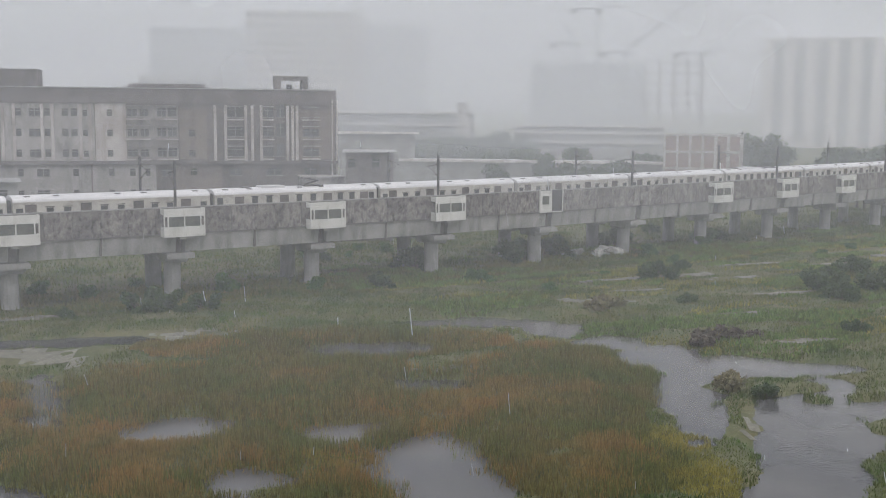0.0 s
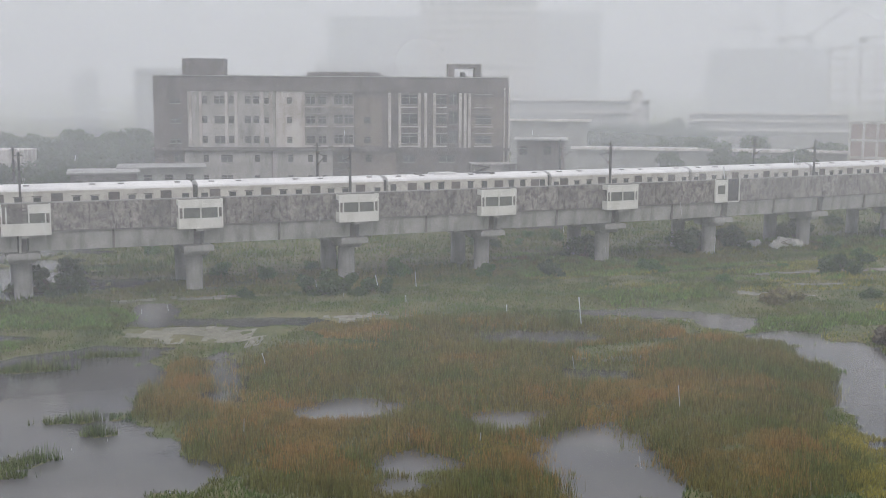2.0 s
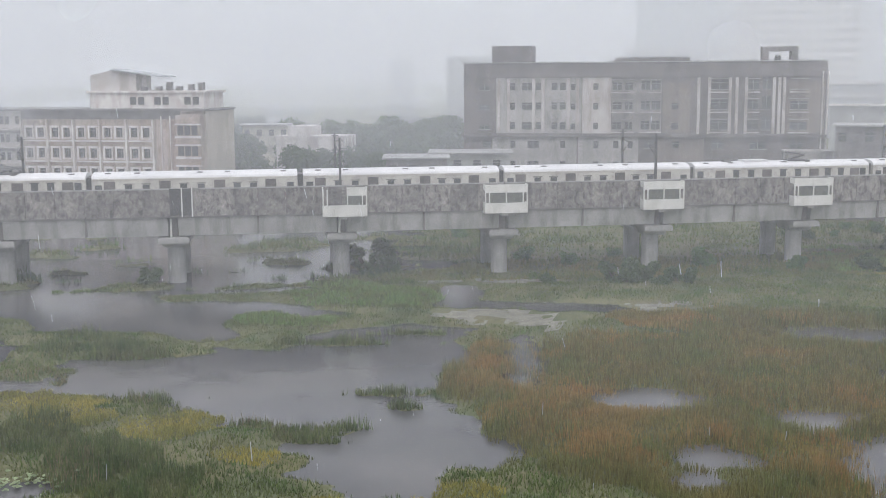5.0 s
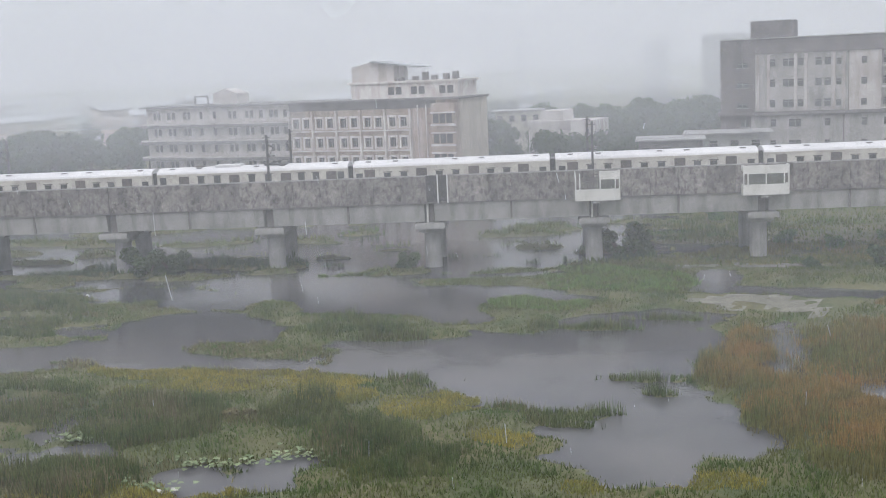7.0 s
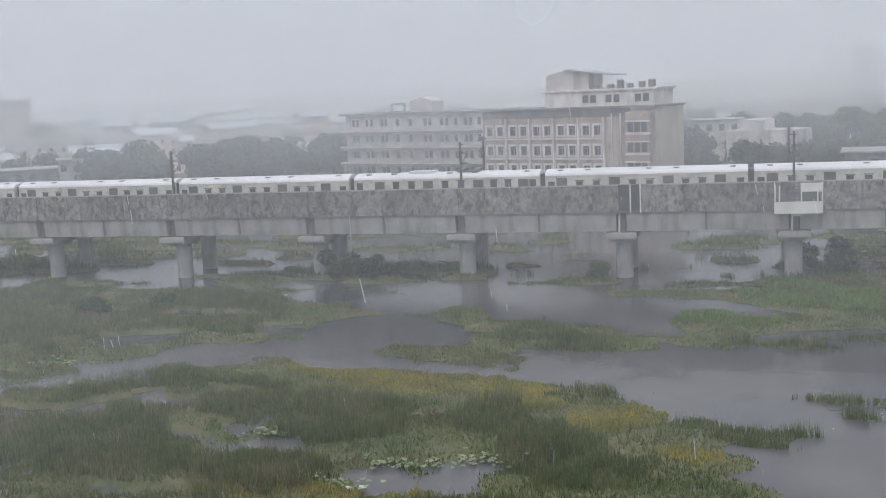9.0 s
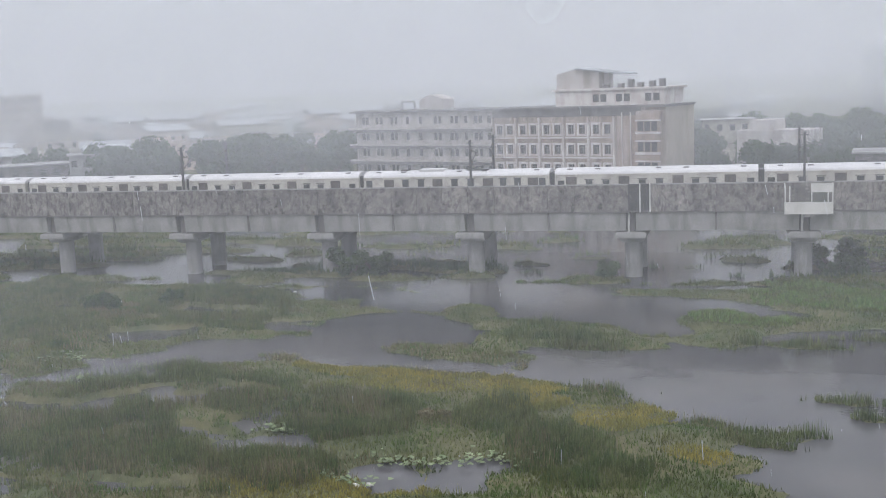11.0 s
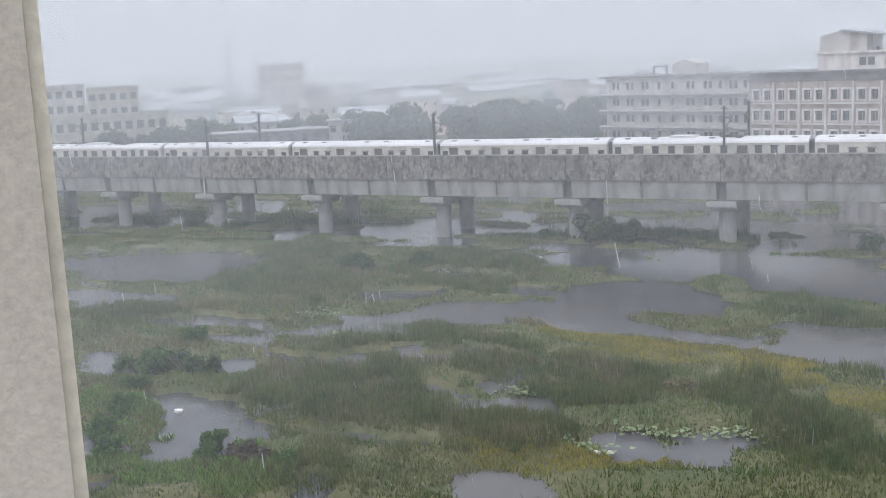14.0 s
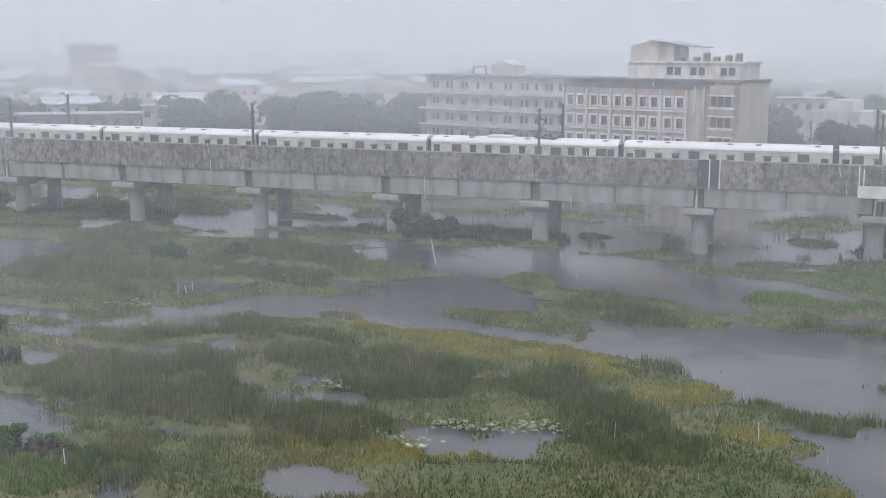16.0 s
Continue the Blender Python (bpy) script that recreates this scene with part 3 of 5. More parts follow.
def build_cabin(open_half=False):
    """A white refuge cabin hung on the outside of the parapet over a pier."""
    c = thing("refuge_cabin", "white painted refuge cabin with two window openings" if not open_half else "white refuge cabin with one open louvred half",
              "cabin", Matrix(), "refuge cabins")
    w, d, z0, z1 = 2.25, 1.15, 7.0, 9.85
    part("floor_slab", Shape().box(-w, w, -d, -0.08, z0 - 0.12, z0 + 0.06), "white", c)
    part("lower_panel", Shape().box(-w, w, -d, -d + 0.08, z0 + 0.06, z0 + (0.95 if not open_half else 1.05)), "white", c)
    if not open_half:
        part("top_rail", Shape().box(-w, w, -d, -d + 0.08, z1 - 0.85, z1), "white", c)
    else:
        part("top_rail", Shape().box(0.25, w, -d, -d + 0.08, z1 - 0.85, z1), "white", c)
        for k in range(5):
            part("louvre", Shape().box(-1.75, 0.1, -d + 0.25, -d + 0.33, z0 + 1.15 + 0.32 * k, z0 + 1.27 + 0.32 * k), "slab", c)
    for x in (-w, -w + 0.42, -0.06, w - 0.54, w - 0.12):
        if open_half and -1 < x < 0:
            x = 0.2
        part("post", Shape().box(x, x + 0.12, -d - 0.02, -d + 0.1, z0, z1 + (0 if not open_half or x > 0 else -0.2)), "white", c)
    for x0, x1 in ((-w + 0.54, -0.06), (0.06, w - 0.54)):
        if open_half and x0 < 0:
            continue
        pn = part("window_pane", Shape().box(x0, x1, -d + 0.1, -d + 0.13, z0 + 0.95, z1 - 0.85), "mesh_grey", c)
        part("glazing_bar", Shape().box(x0, x1, -d + 0.06, -d + 0.1, z0 + 1.5, z0 + 1.54), "slab", pn)
    for x in (-w, w - 0.08):
        part("side_panel", Shape().box(x, x + 0.08, -d + 0.1, -0.08, z0 + 0.06, z0 + 0.95).box(x, x + 0.08, -d + 0.1, -0.08, z1 - 0.6, z1), "white", c)
    part("bracket", Shape().box(-0.5, 0.5, -d + 0.1, 1.0, z0 - 0.4, z0 - 0.12), "concrete", c)
    return c


cabin0 = build_cabin()
cabin0.matrix_basis = on_viaduct(FIRST + SPAN)
for k in (2, 3, 4, 7, 8, 9, 10, 11):
    copy_thing(cabin0, on_viaduct(FIRST + SPAN * k))
build_cabin(True).matrix_basis = on_viaduct(FIRST + 0.3)

# open refuges, where only the white frame still stands before a dark gap
for k, w in ((-1, 1.1), (5, 2.0)):
    o = thing("open_refuge", "open refuge with white steel frame on viaduct edge", "cabin", on_viaduct(FIRST + SPAN * k + (0.9 if k < 0 else 0.0)), "open refuges")
    # flat dark panel on the parapet stands in for the shaded gap
    part("shadowed_recess", Shape().box(-w, w, -0.16, -0.07, 7.25, 9.95), "dark", o)
    for x in ((0.1, w) if w < 1.5 else (-w, 0.0, w)):
        part("post", Shape().box(x - 0.06, x + 0.06, -0.3, -0.16, 7.1, 10.05), "white", o)
    if w > 1.5:
        part("rail_bar", Shape().box(-w, w, -0.28, -0.18, 7.0, 7.14), "white", o)
    if w > 1.5:
        part("half_panel", Shape().box(-w, -0.1, -0.36, -0.3, 7.1, 9.9), "white", o)
        part("window_pane", Shape().box(-w + 0.35, -0.5, -0.4, -0.36, 8.1, 9.2), "mesh_grey", o)

# white drain pipes on the pier heads
for k in (-1, 0, -6):
    d = thing("drain_pipe", "white plastic drain pipe on viaduct pier", "pipe", on_viaduct(FIRST + SPAN * k), "drain pipes")
    part("pipe", Shape().tube((-0.25, 0.6, 5.0), (-0.2, 0.55, 6.9), 0.11), "white", d)
    part("bend", Shape().tube((-0.2, 0.55, 6.9), (-0.15, 0.2, 7.1), 0.13), "white", d)


def build_mast(side):
    """side: 1 leans its arm to the far tracks, -1 to the near ones."""
    m = thing("catenary_mast", "grey steel overhead line mast with insulated bracket arm", "mast", Matrix(), "overhead line masts")
    part("post", Shape().box(-0.11, 0.11, -0.12, 0.12, 7.5, 14.7), "steel", m)
    part("base_plate", Shape().box(-0.3, 0.3, -0.3, 0.3, 7.4, 7.6), "concrete", m)
    part("bracket_arm", Shape().tube((0, 0.1 * side, 13.6), (0.1, 2.6 * side, 13.2), 0.05), "steel", m)
    part("stay_tube", Shape().tube((0, 0.1 * side, 12.2), (0.1, 2.4 * side, 13.25), 0.045), "steel", m)
    for z in (13.6, 12.2):
        part("insulator", Shape().tube((0, 0.12 * side, z), (0.03, 0.6 * side, z + (0.2 if z < 13 else -0.07)), 0.12, 0.1), "bark", m)
    part("cross_tie", Shape().box(-0.4, 0.4, -0.05, 0.05, 14.35, 14.45), "steel", m)
    return m


near_mast, far_mast = build_mast(1), build_mast(-1)
used = False
for k in range(-10, 13, 2):
    x = FIRST + SPAN * k
    if not used:
        near_mast.matrix_basis, far_mast.matrix_basis = on_viaduct(x, 1.6), on_viaduct(x, 12.9)
        used = True
    else:
        copy_thing(near_mast, on_viaduct(x, 1.6))
        copy_thing(far_mast, on_viaduct(x, 12.9))


# ---- the train on the near track ----
def build_coach(kind):
    c = thing("train_coach", "cream suburban train coach with white roof and dark doorways" if kind != "motor" else "cream motor coach with roof pantograph and barred windows",
              "train coach", Matrix(), "train coaches")
    L, yb, yf = 10.35, -1.75, 1.75
    side = [(yb, 8.25), (yf, 8.25), (yf, 10.75), (yb, 10.75)]
    roof = [(yb, 10.75), (yf, 10.75), (yf - 0.12, 10.98), (yf - 0.55, 11.2), (0.5, 11.33), (-0.5, 11.33), (yb + 0.55, 11.2), (yb + 0.12, 10.98)]
    part("body", Shape().prism(side, -L, L), "cream", c)
    part("roof", Shape().prism(roof, -L, L), "roofwhite", c)
    part("gutter", Shape().box(-L, L, yb - 0.04, yb + 0.02, 10.68, 10.76).box(-L, L, yf - 0.02, yf + 0.04, 10.68, 10.76), "cream", c)
    part("waist_band", Shape().box(-L, L, yb - 0.012, yb, 8.6, 9.1), "maroon", c)
    part("underframe", Shape().box(-L + 0.6, L - 0.6, -1.3, 1.3, 7.95, 8.25), "steel", c)
    for x in (-7.2, 7.2):
        b = part("bogie", Shape().box(x - 1.6, x + 1.6, -1.1, 1.1, 8.0, 8.3), "steel", c)
        for dx in (-1.1, 1.1):
            for y in (-0.84, 0.84):
                part("wheel", Shape().tube((x + dx, y - 0.07, 8.34), (x + dx, y + 0.07, 8.34), 0.42, n=14), "steel", b)
    doors = (-8.6, -3.1, 2.4, 7.6) if kind == "trailer" else (-7.4, -1.9, 3.7, 8.6)
    dm = Shape().box(-0.56, 0.56, yb - 0.02, yb + 0.05, 8.4, 10.5).mesh("doorway", MAT["doorway"])
    wmesh = Shape().box(-0.35, 0.35, yb - 0.02, yb + 0.05, 9.45, 10.14 if kind == "trailer" else 10.45).mesh("window", MAT["glass"])
    fm = Shape().box(-0.5, 0.5, yb - 0.035, yb - 0.02, 10.18 if kind == "trailer" else 10.45, 10.26 if kind == "trailer" else 10.52).mesh("window_frame", MAT["steel"])
    for x in doors:
        o = part("doorway", dm, "dark", c)
        o.location.x = x
    for a, b in zip(doors, doors[1:]):
        for f in (0.34, 0.66):
            o = part("window", wmesh, "glass", c)
            o.location.x = a + (b - a) * f
            part("window_frame", fm, "steel", o)
    for x in (-9.7, 9.6):
        o = part("window", wmesh, "glass", c)
        o.location.x = x
    vm = Shape().box(-0.28, 0.28, -1.15, -0.75, 11.18, 11.32).mesh("roof_vent", MAT["slab"])
    for x in (-8.8, -5.9, 0.4, 3.2, 8.9):
        o = part("roof_vent", vm, "slab", c)
        o.location.x = x
    part("gangway", Shape().box(L, L + 0.62, -1.2, 1.2, 8.4, 10.9), "dark", c)
    if kind == "motor":
        p = part("pantograph_base", Shape().box(1.2, 3.6, -0.9, 0.9, 11.3, 11.42), "steel", c)
        part("lower_arm", Shape().tube((1.6, 0, 11.42), (3.4, 0, 11.9), 0.05).tube((1.6, 0.4, 11.42), (3.4, 0.4, 11.9), 0.05), "steel", p)
        part("upper_arm", Shape().tube((3.4, 0.2, 11.9), (1.8, 0.2, 12.2), 0.04), "steel", p)
        part("collector", Shape().box(1.6, 2.0, -0.8, 0.9, 12.18, 12.26), "steel", p)
        part("equipment_box", Shape().box(-4.2, -1.4, -0.9, 0.9, 11.25, 11.5), "roofwhite", p)
        part("resistor", Shape().box(-6.4, -5.6, -0.5, 0.5, 11.25, 11.5), "slab", p)
    return c


trailer, motor = build_coach("trailer"), build_coach("motor")
first = {"trailer": True, "motor": True}
for k in range(-8, 9):
    x = 12.3 + 21.3 * k
    kind = "motor" if k % 4 == 2 else "trailer"
    src = motor if kind == "motor" else trailer
    if first[kind]:
        src.matrix_basis = on_viaduct(x, 4.8)
        first[kind] = False
    else:
        copy_thing(src, on_viaduct(x, 4.8))


# ---- buildings ----
def wall_with_openings(width, height, z0, holes, depth=0.3):
    """The front face of a wall with real recesses. holes: (x0, x1, z0, z1)."""
    xs = sorted({0.0, width, *[h[0] for h in holes], *[h[1] for h in holes]})
    zs = sorted({z0, height, *[h[2] for h in holes], *[h[3] for h in holes]})
    s = Shape()
    for i in range(len(xs) - 1):
        for j in range(len(zs) - 1):
            cx, cz = (xs[i] + xs[i + 1]) / 2, (zs[j] + zs[j + 1]) / 2
            if not any(h[0] < cx < h[1] and h[2] < cz < h[3] for h in holes):
                s.quad((xs[i], 0, zs[j]), (xs[i + 1], 0, zs[j]), (xs[i + 1], 0, zs[j + 1]), (xs[i], 0, zs[j + 1]))
    for a, b, c, d in holes:
        e = depth
        s.quad((a, 0, c), (a, e, c), (a, e, d), (a, 0, d)).quad((b, 0, c), (b, 0, d), (b, e, d), (b, e, c))
        s.quad((a, 0, d), (a, e, d), (b, e, d), (b, 0, d)).quad((a, 0, c), (b, 0, c), (b, e, c), (a, e, c))
    return s


def shell(width, depth, height):
    """Back, side walls and roof deck behind a front wall."""
    s = Shape()
    s.quad((0, 0.002, 0), (0, 0.002, height), (0, depth, height), (0, depth, 0))
    s.quad((width, 0.002, 0), (width, depth, 0), (width, depth, height), (width, 0.002, height))
    s.quad((0, depth, 0), (0, depth, height), (width, depth, height), (width, depth, 0))
    s.quad((0, 0, height - 0.5), (width, 0, height - 0.5), (width, depth, height - 0.5), (0, depth, height - 0.5))
    return s


PANES = {}


def window(parent, x0, x1, z0, z1, depth=0.28, bars=1, sill=True, sillmat="c_white", glass="glass"):
    key = (round(x1 - x0, 2), round(z1 - z0, 2), glass)
    if key not in PANES:
        PANES[key] = Shape().box(-key[0] / 2, key[0] / 2, 0, 0.05, 0, key[1]).mesh("window", MAT[glass])
    w = part("window", PANES[key], glass, parent)
    w.location = ((x0 + x1) / 2, depth - 0.06, z0)
    fr = Shape()
    for k in range(bars):
        x = -key[0] / 2 + key[0] * (k + 1) / (bars + 1)
        fr.box(x - 0.04, x + 0.04, -0.04, -0.002, 0, key[1])
    fr.box(-key[0] / 2, key[0] / 2, -0.04, -0.002, key[1] * 0.68, key[1] * 0.68 + 0.06)
    part("window_frame", fr, "greywall", w)
    if sill:
        part("sill", Shape().box(-key[0] / 2 - 0.1, key[0] / 2 + 0.1, -depth - 0.12, -depth + 0.05, -0.12, -0.002), sillmat, w)
    return w


def build_derelict_block():
    """The long mildewed block behind the viaduct."""
    az0, d0 = radians(9.08), 182.1
    x0, y0 = d0 * math.sin(az0), d0 * math.cos(az0)
    b = thing("apartment_block", "long derelict five-storey block, grey render black with mildew", "building", pose(x0, y0, 0, 0, 0, -17.94))
    W, H = 55.5, 23.0
    rows = (18.8, 15.75, 12.65)
    cols = [(2.5, 4.1, 0.7), (7.4, 8.2, 1.1), (9.3, 10.9, 1.1), (11.5, 12.3, 1.1), (14.0, 14.9, 1.1), (15.3, 16.2, 1.1), (17.0, 17.7, 0.9), (20.5, 21.3, 1.0),
            (23.5, 24.9, 1.1), (25.4, 26.6, 1.1), (27.9, 29.2, 1.3), (29.5, 30.8, 1.3), (32.6, 33.6, 1.0), (38.5, 41.0, 1.5), (43.9, 45.6, 1.4), (46.1, 47.4, 2.0), (50.3, 52.8, 1.2)]
    holes = [(a, c, z, z + h) for a, c, h in cols for z in rows]
    low = [(3.0, 4.4), (7.5, 8.3), (10.2, 12.0), (15.4, 16.2), (20.6, 21.4), (23.7, 24.5), (26.0, 26.7), (28.5, 29.9), (32.8, 33.8), (38.8, 40.6), (44.5, 46.9), (50.4, 52.4)]
    holes += [(a, c, 9.7, 10.8) for a, c in low] + [(a, c, 6.4, 7.6) for a, c in low] + [(a, c, 2.6, 4.0) for a, c in low[::2]]
    part("front_wall", wall_with_openings(W, H, 0, holes), "b_dark", b)
    part("rear_shell", shell(W, 15, H), "b_dark", b)
    for a, c, e, f in holes:
        window(b, a, c, e, f, bars=1 if c - a > 1.2 else 0, sill=c - a > 1.0, sillmat="b_light")
    # paler painted fields of the facade, with the same openings
    for x0, x1, e, f, mat in ((5.2, 18.7, 12.0, 20.7, "b_light"), (18.8, 23.3, 12.0, 20.7, "c_white"), (4.6, 18.0, 5.5, 11.4, "b_light"), (18.2, 27.6, 5.5, 11.4, "b_light"), (31.2, 35.4, 12.2, 19.8, "b_warm"), (23.4, 31.0, 12.2, 20.4, "b_mid"), (30.2, 37.6, 5.5, 11.2, "b_warm"), (49.6, 55.3, 12.2, 20.0, "b_warm")):
        inner = [(p - x0, q - x0, u, v) for p, q, u, v in holes if p > x0 and q < x1 and u > e and v < f]
        q = part("painted_field", wall_with_openings(x1 - x0, f, e, inner, 0.06), mat, b)
        q.location = (x0, -0.06, 0)
    for x in (5.4, 7.0, 10.95, 12.45, 16.45, 17.85, 36.4, 38.0, 41.1, 42.1, 43.5, 47.6, 48.4, 49.1):
        part("pilaster", Shape().box(x, x + 0.42, -0.42, 0.0, 12.0 if x > 20 else 12.2, 20.6), "c_white", b)
    part("string_course", Shape().box(-0.3, W + 0.3, -0.75, 0.0, 11.5, 11.95), "b_dark", b)
    part("upper_course", Shape().box(-0.1, W + 0.1, -0.3, 0.0, 20.75, 21.05), "b_dark", b)
    part("parapet_cap", Shape().box(-0.15, W + 0.15, -0.2, 0.35, H, H + 0.14), "concrete", b)
    for x, w in ((23.3, 3.6), (27.7, 3.3), (38.3, 2.9), (43.7, 2.0), (50.1, 2.9)):
        for z in rows:
            part("balcony_ledge", Shape().box(x, x + w, -0.6, 0.0, z - 0.55, z - 0.35), "c_white", b)
            part("sun_shade", Shape().box(x, x + w, -0.55, 0.0, z + 1.55, z + 1.65), "b_light", b)
    part("stair_tower", Shape().box(4.4, 10.7, 1.0, 8.0, H - 0.5, 25.6).box(4.3, 10.8, 0.9, 8.1, 25.6, 25.72), "b_dark", b)
    part("raised_parapet", Shape().box(23.7, 35.2, 0.1, 0.5, H - 0.5, 23.75), "b_dark", b)
    hf = Shape().box(45.9, 46.9, 0.3, 3, H - 0.5, 25.2).box(50.2, 51.2, 0.3, 3, H - 0.5, 25.2).box(46.9, 50.2, 0.3, 3, 24.5, 25.2)
    part("roof_headframe", hf, "b_dark", b)
    part("roof_tank", Shape().tube((48.5, 3.0, 23.0), (48.5, 3.0, 23.9), 0.45), "dark", b)
    for x in (W + 0.15, W - 0.6):
        part("downpipe", Shape().tube((x, -0.2, 8), (x, -0.2, 21.5), 0.13), "c_white", b)
    part("porch", Shape().box(30.5, 35.5, -4.5, 0, 6.4, 6.7).box(30.7, 31.0, -4.4, -4.1, 0, 6.4).box(35.0, 35.3, -4.4, -4.1, 0, 6.4), "b_light", b)
    part("low_wing", Shape().box(49.5, 56.0, -5, 0, 0, 9.4).box(49.2, 56.3, -5.3, 0, 9.4, 9.7), "b_light", b)
    return b


build_derelict_block()


def build_cream_block():
    """The cream institutional block with a lower white wing."""
    b = thing("institution_block", "cream four-storey institution with rusty stained walls and roof rooms", "building", pose(-75.1, 215.3, 0, 0, 0, -20.2))
    W, S, H = 66.5, 32.8, 15.6
    holes = []
    for z in (13.35, 10.25, 7.15, 4.05):
        for x in (1.5, 2.5, 4.9, 6.0, 8.6, 9.6, 12.4, 15.5, 19.0, 20.1, 22.8, 23.9, 26.0, 28.2, 29.3, 31.2):
            holes.append((x, x + 0.8, z, z + 1.35))
    part("wing_wall", wall_with_openings(S, H, 0, holes), "c_white", b)
    for h in holes:
        window(b, *h, bars=0, sill=False, glass="dark")
    holes2, bay_w, rows2 = [], 4.9, (11.2, 7.7, 4.3, 1.2)
    for z in rows2:
        for k in range(5):
            x = k * bay_w
            holes2 += [(x + 0.75, x + 1.95, z, z + 1.6), (x + 2.95, x + 4.15, z, z + 1.6)]
    main = part("main_front", wall_with_openings(W - S, H, 0, holes2, 0.4), "c_wall", b)
    main.location = (S, -0.4, 0)
    surround = (Shape().box(-0.9, -0.6, -0.46, -0.31, -0.15, 1.75).box(0.6, 0.9, -0.46, -0.31, -0.15, 1.75).box(-0.9, 0.9, -0.5, -0.31, 1.6, 1.95)
                .box(-0.9, 0.9, -0.52, -0.31, -0.35, -0.02).mesh("window_surround", MAT["c_bright"]))
    for h in holes2:
        w = window(main, *h, depth=0.36, bars=1, sill=False, glass="dark")
        part("window_surround", surround, "c_bright", w)
    part("shell", shell(W, 12, H), "c_end", b)
    for z in (12.35, 9.25, 6.15):
        part("slab_band", Shape().box(-0.8, S, -1.3, -0.002, z, z + 0.3), "c_white", b)
        # shade below each slab band, built as a dark box
        part("under_slab_shade", Shape().box(-0.8, S, -1.25, -0.002, z - 0.55, z - 0.004), "slab", b)
    for z in rows2:
        part("ledge", Shape().box(S, S + 5 * bay_w, -0.8, -0.42, z - 0.75, z - 0.5), "c_bright", b)
        part("stained_apron", Shape().box(S + 0.3, S + 5 * bay_w, -0.5, -0.402, z - 1.35, z - 0.75), "c_rust", b)
    for k in range(6):
        x = S + k * bay_w
        part("pilaster", Shape().box(x - 0.16, x + 0.16, -0.95, -0.4, 0, 14.2), "c_bright", b)
    part("blank_panel", Shape().box(S + 25.0, W - 4.4, -0.5, -0.402, 0, 14.6), "c_rust", b)
    for x in (S + 26.0, S + 27.6, S + 28.8):
        part("downpipe", Shape().tube((x, -0.62, 0), (x, -0.62, 14.8), 0.13), "c_bright", b)
    # band under the roof edge: shade and stains together in one dark colour
    part("shaded_frieze", Shape().box(S, W - 4.3, -0.55, -0.402, 14.25, H - 0.02), "slab", b)
    part("roof_edge", Shape().box(-1.0, W + 0.3, -1.0, 12.3, H, H + 0.35), "slab", b)
    bay = part("stair_bay", Shape().box(W - 4.3, W, -2.4, 0.0, 0, H - 0.6), "c_wall", b)
    for z in (11.4, 8.0, 4.6, 1.4):
        for k in range(3):
            part("bay_window", Shape().box(W - 3.95 + 1.25 * k, W - 2.95 + 1.25 * k, -2.46, -2.38, z + 0.3, z + 1.9), "dark", bay)
        part("bay_ledge", Shape().box(W - 4.4, W + 0.1, -2.6, -2.3, z - 0.2, z + 0.2).box(W - 4.4, W + 0.1, -2.6, -2.3, z + 1.95, z + 2.2), "c_bright", bay)
    ph = part("roof_house", Shape().box(44, 65, 3, 11, H + 0.35, 18.6).box(43.5, 65.5, 2.6, 11.4, 18.6, 18.95), "c_bright", b)
    for x in (51.5, 53, 56, 57.5, 61.5, 63):
        part("roof_window", Shape().box(x, x + 1.1, 2.9, 3.02, 16.6, 17.9), "dark", ph)
    part("sloped_room", Shape().prism([(44, 18.95), (52.5, 18.95), (52.5, 21.7), (48, 22.4), (44, 21.6)], 3.5, 9, "y"), "c_white", b)
    part("canopy_roof", Shape().prism([(48, 22.4), (57, 21.2), (57, 21.4), (48, 22.65)], 2.8, 9.5, "y"), "sheet", b)
    for x in (53.5, 56.3, 58.2, 60.0, 62.2, 64):
        h = 0.5 + 0.9 * abs(math.sin(x))
        part("parapet_stub", Shape().box(x, x + 0.9, 3, 4, 18.95, 18.95 + h), "slab", b)
    part("gable_room", Shape().prism([(13, 15.95), (18.5, 15.95), (18.5, 17.9), (15.8, 18.8), (13, 17.9)], 4, 8, "y"), "c_white", b)
    part("roof_frame", Shape().box(8.5, 8.8, 4, 4.3, 15.9, 17.4).box(11.5, 11.8, 4, 4.3, 15.9, 17.4).box(8.5, 11.8, 4, 4.3, 17.4, 17.7), "slab", b)
    # a low annex beyond the plain end wall
    part("annex", Shape().box(W + 4, W + 17, 22, 30, 0, 10.4).box(W + 6, W + 10.5, 23, 29, 10.4, 12.2), "c_white", b)
    return b


build_cream_block()


def at_az(az, d):
    """A place d metres off, az degrees to the left of straight ahead."""
    return d * -math.sin(radians(az)), d * math.cos(radians(az))


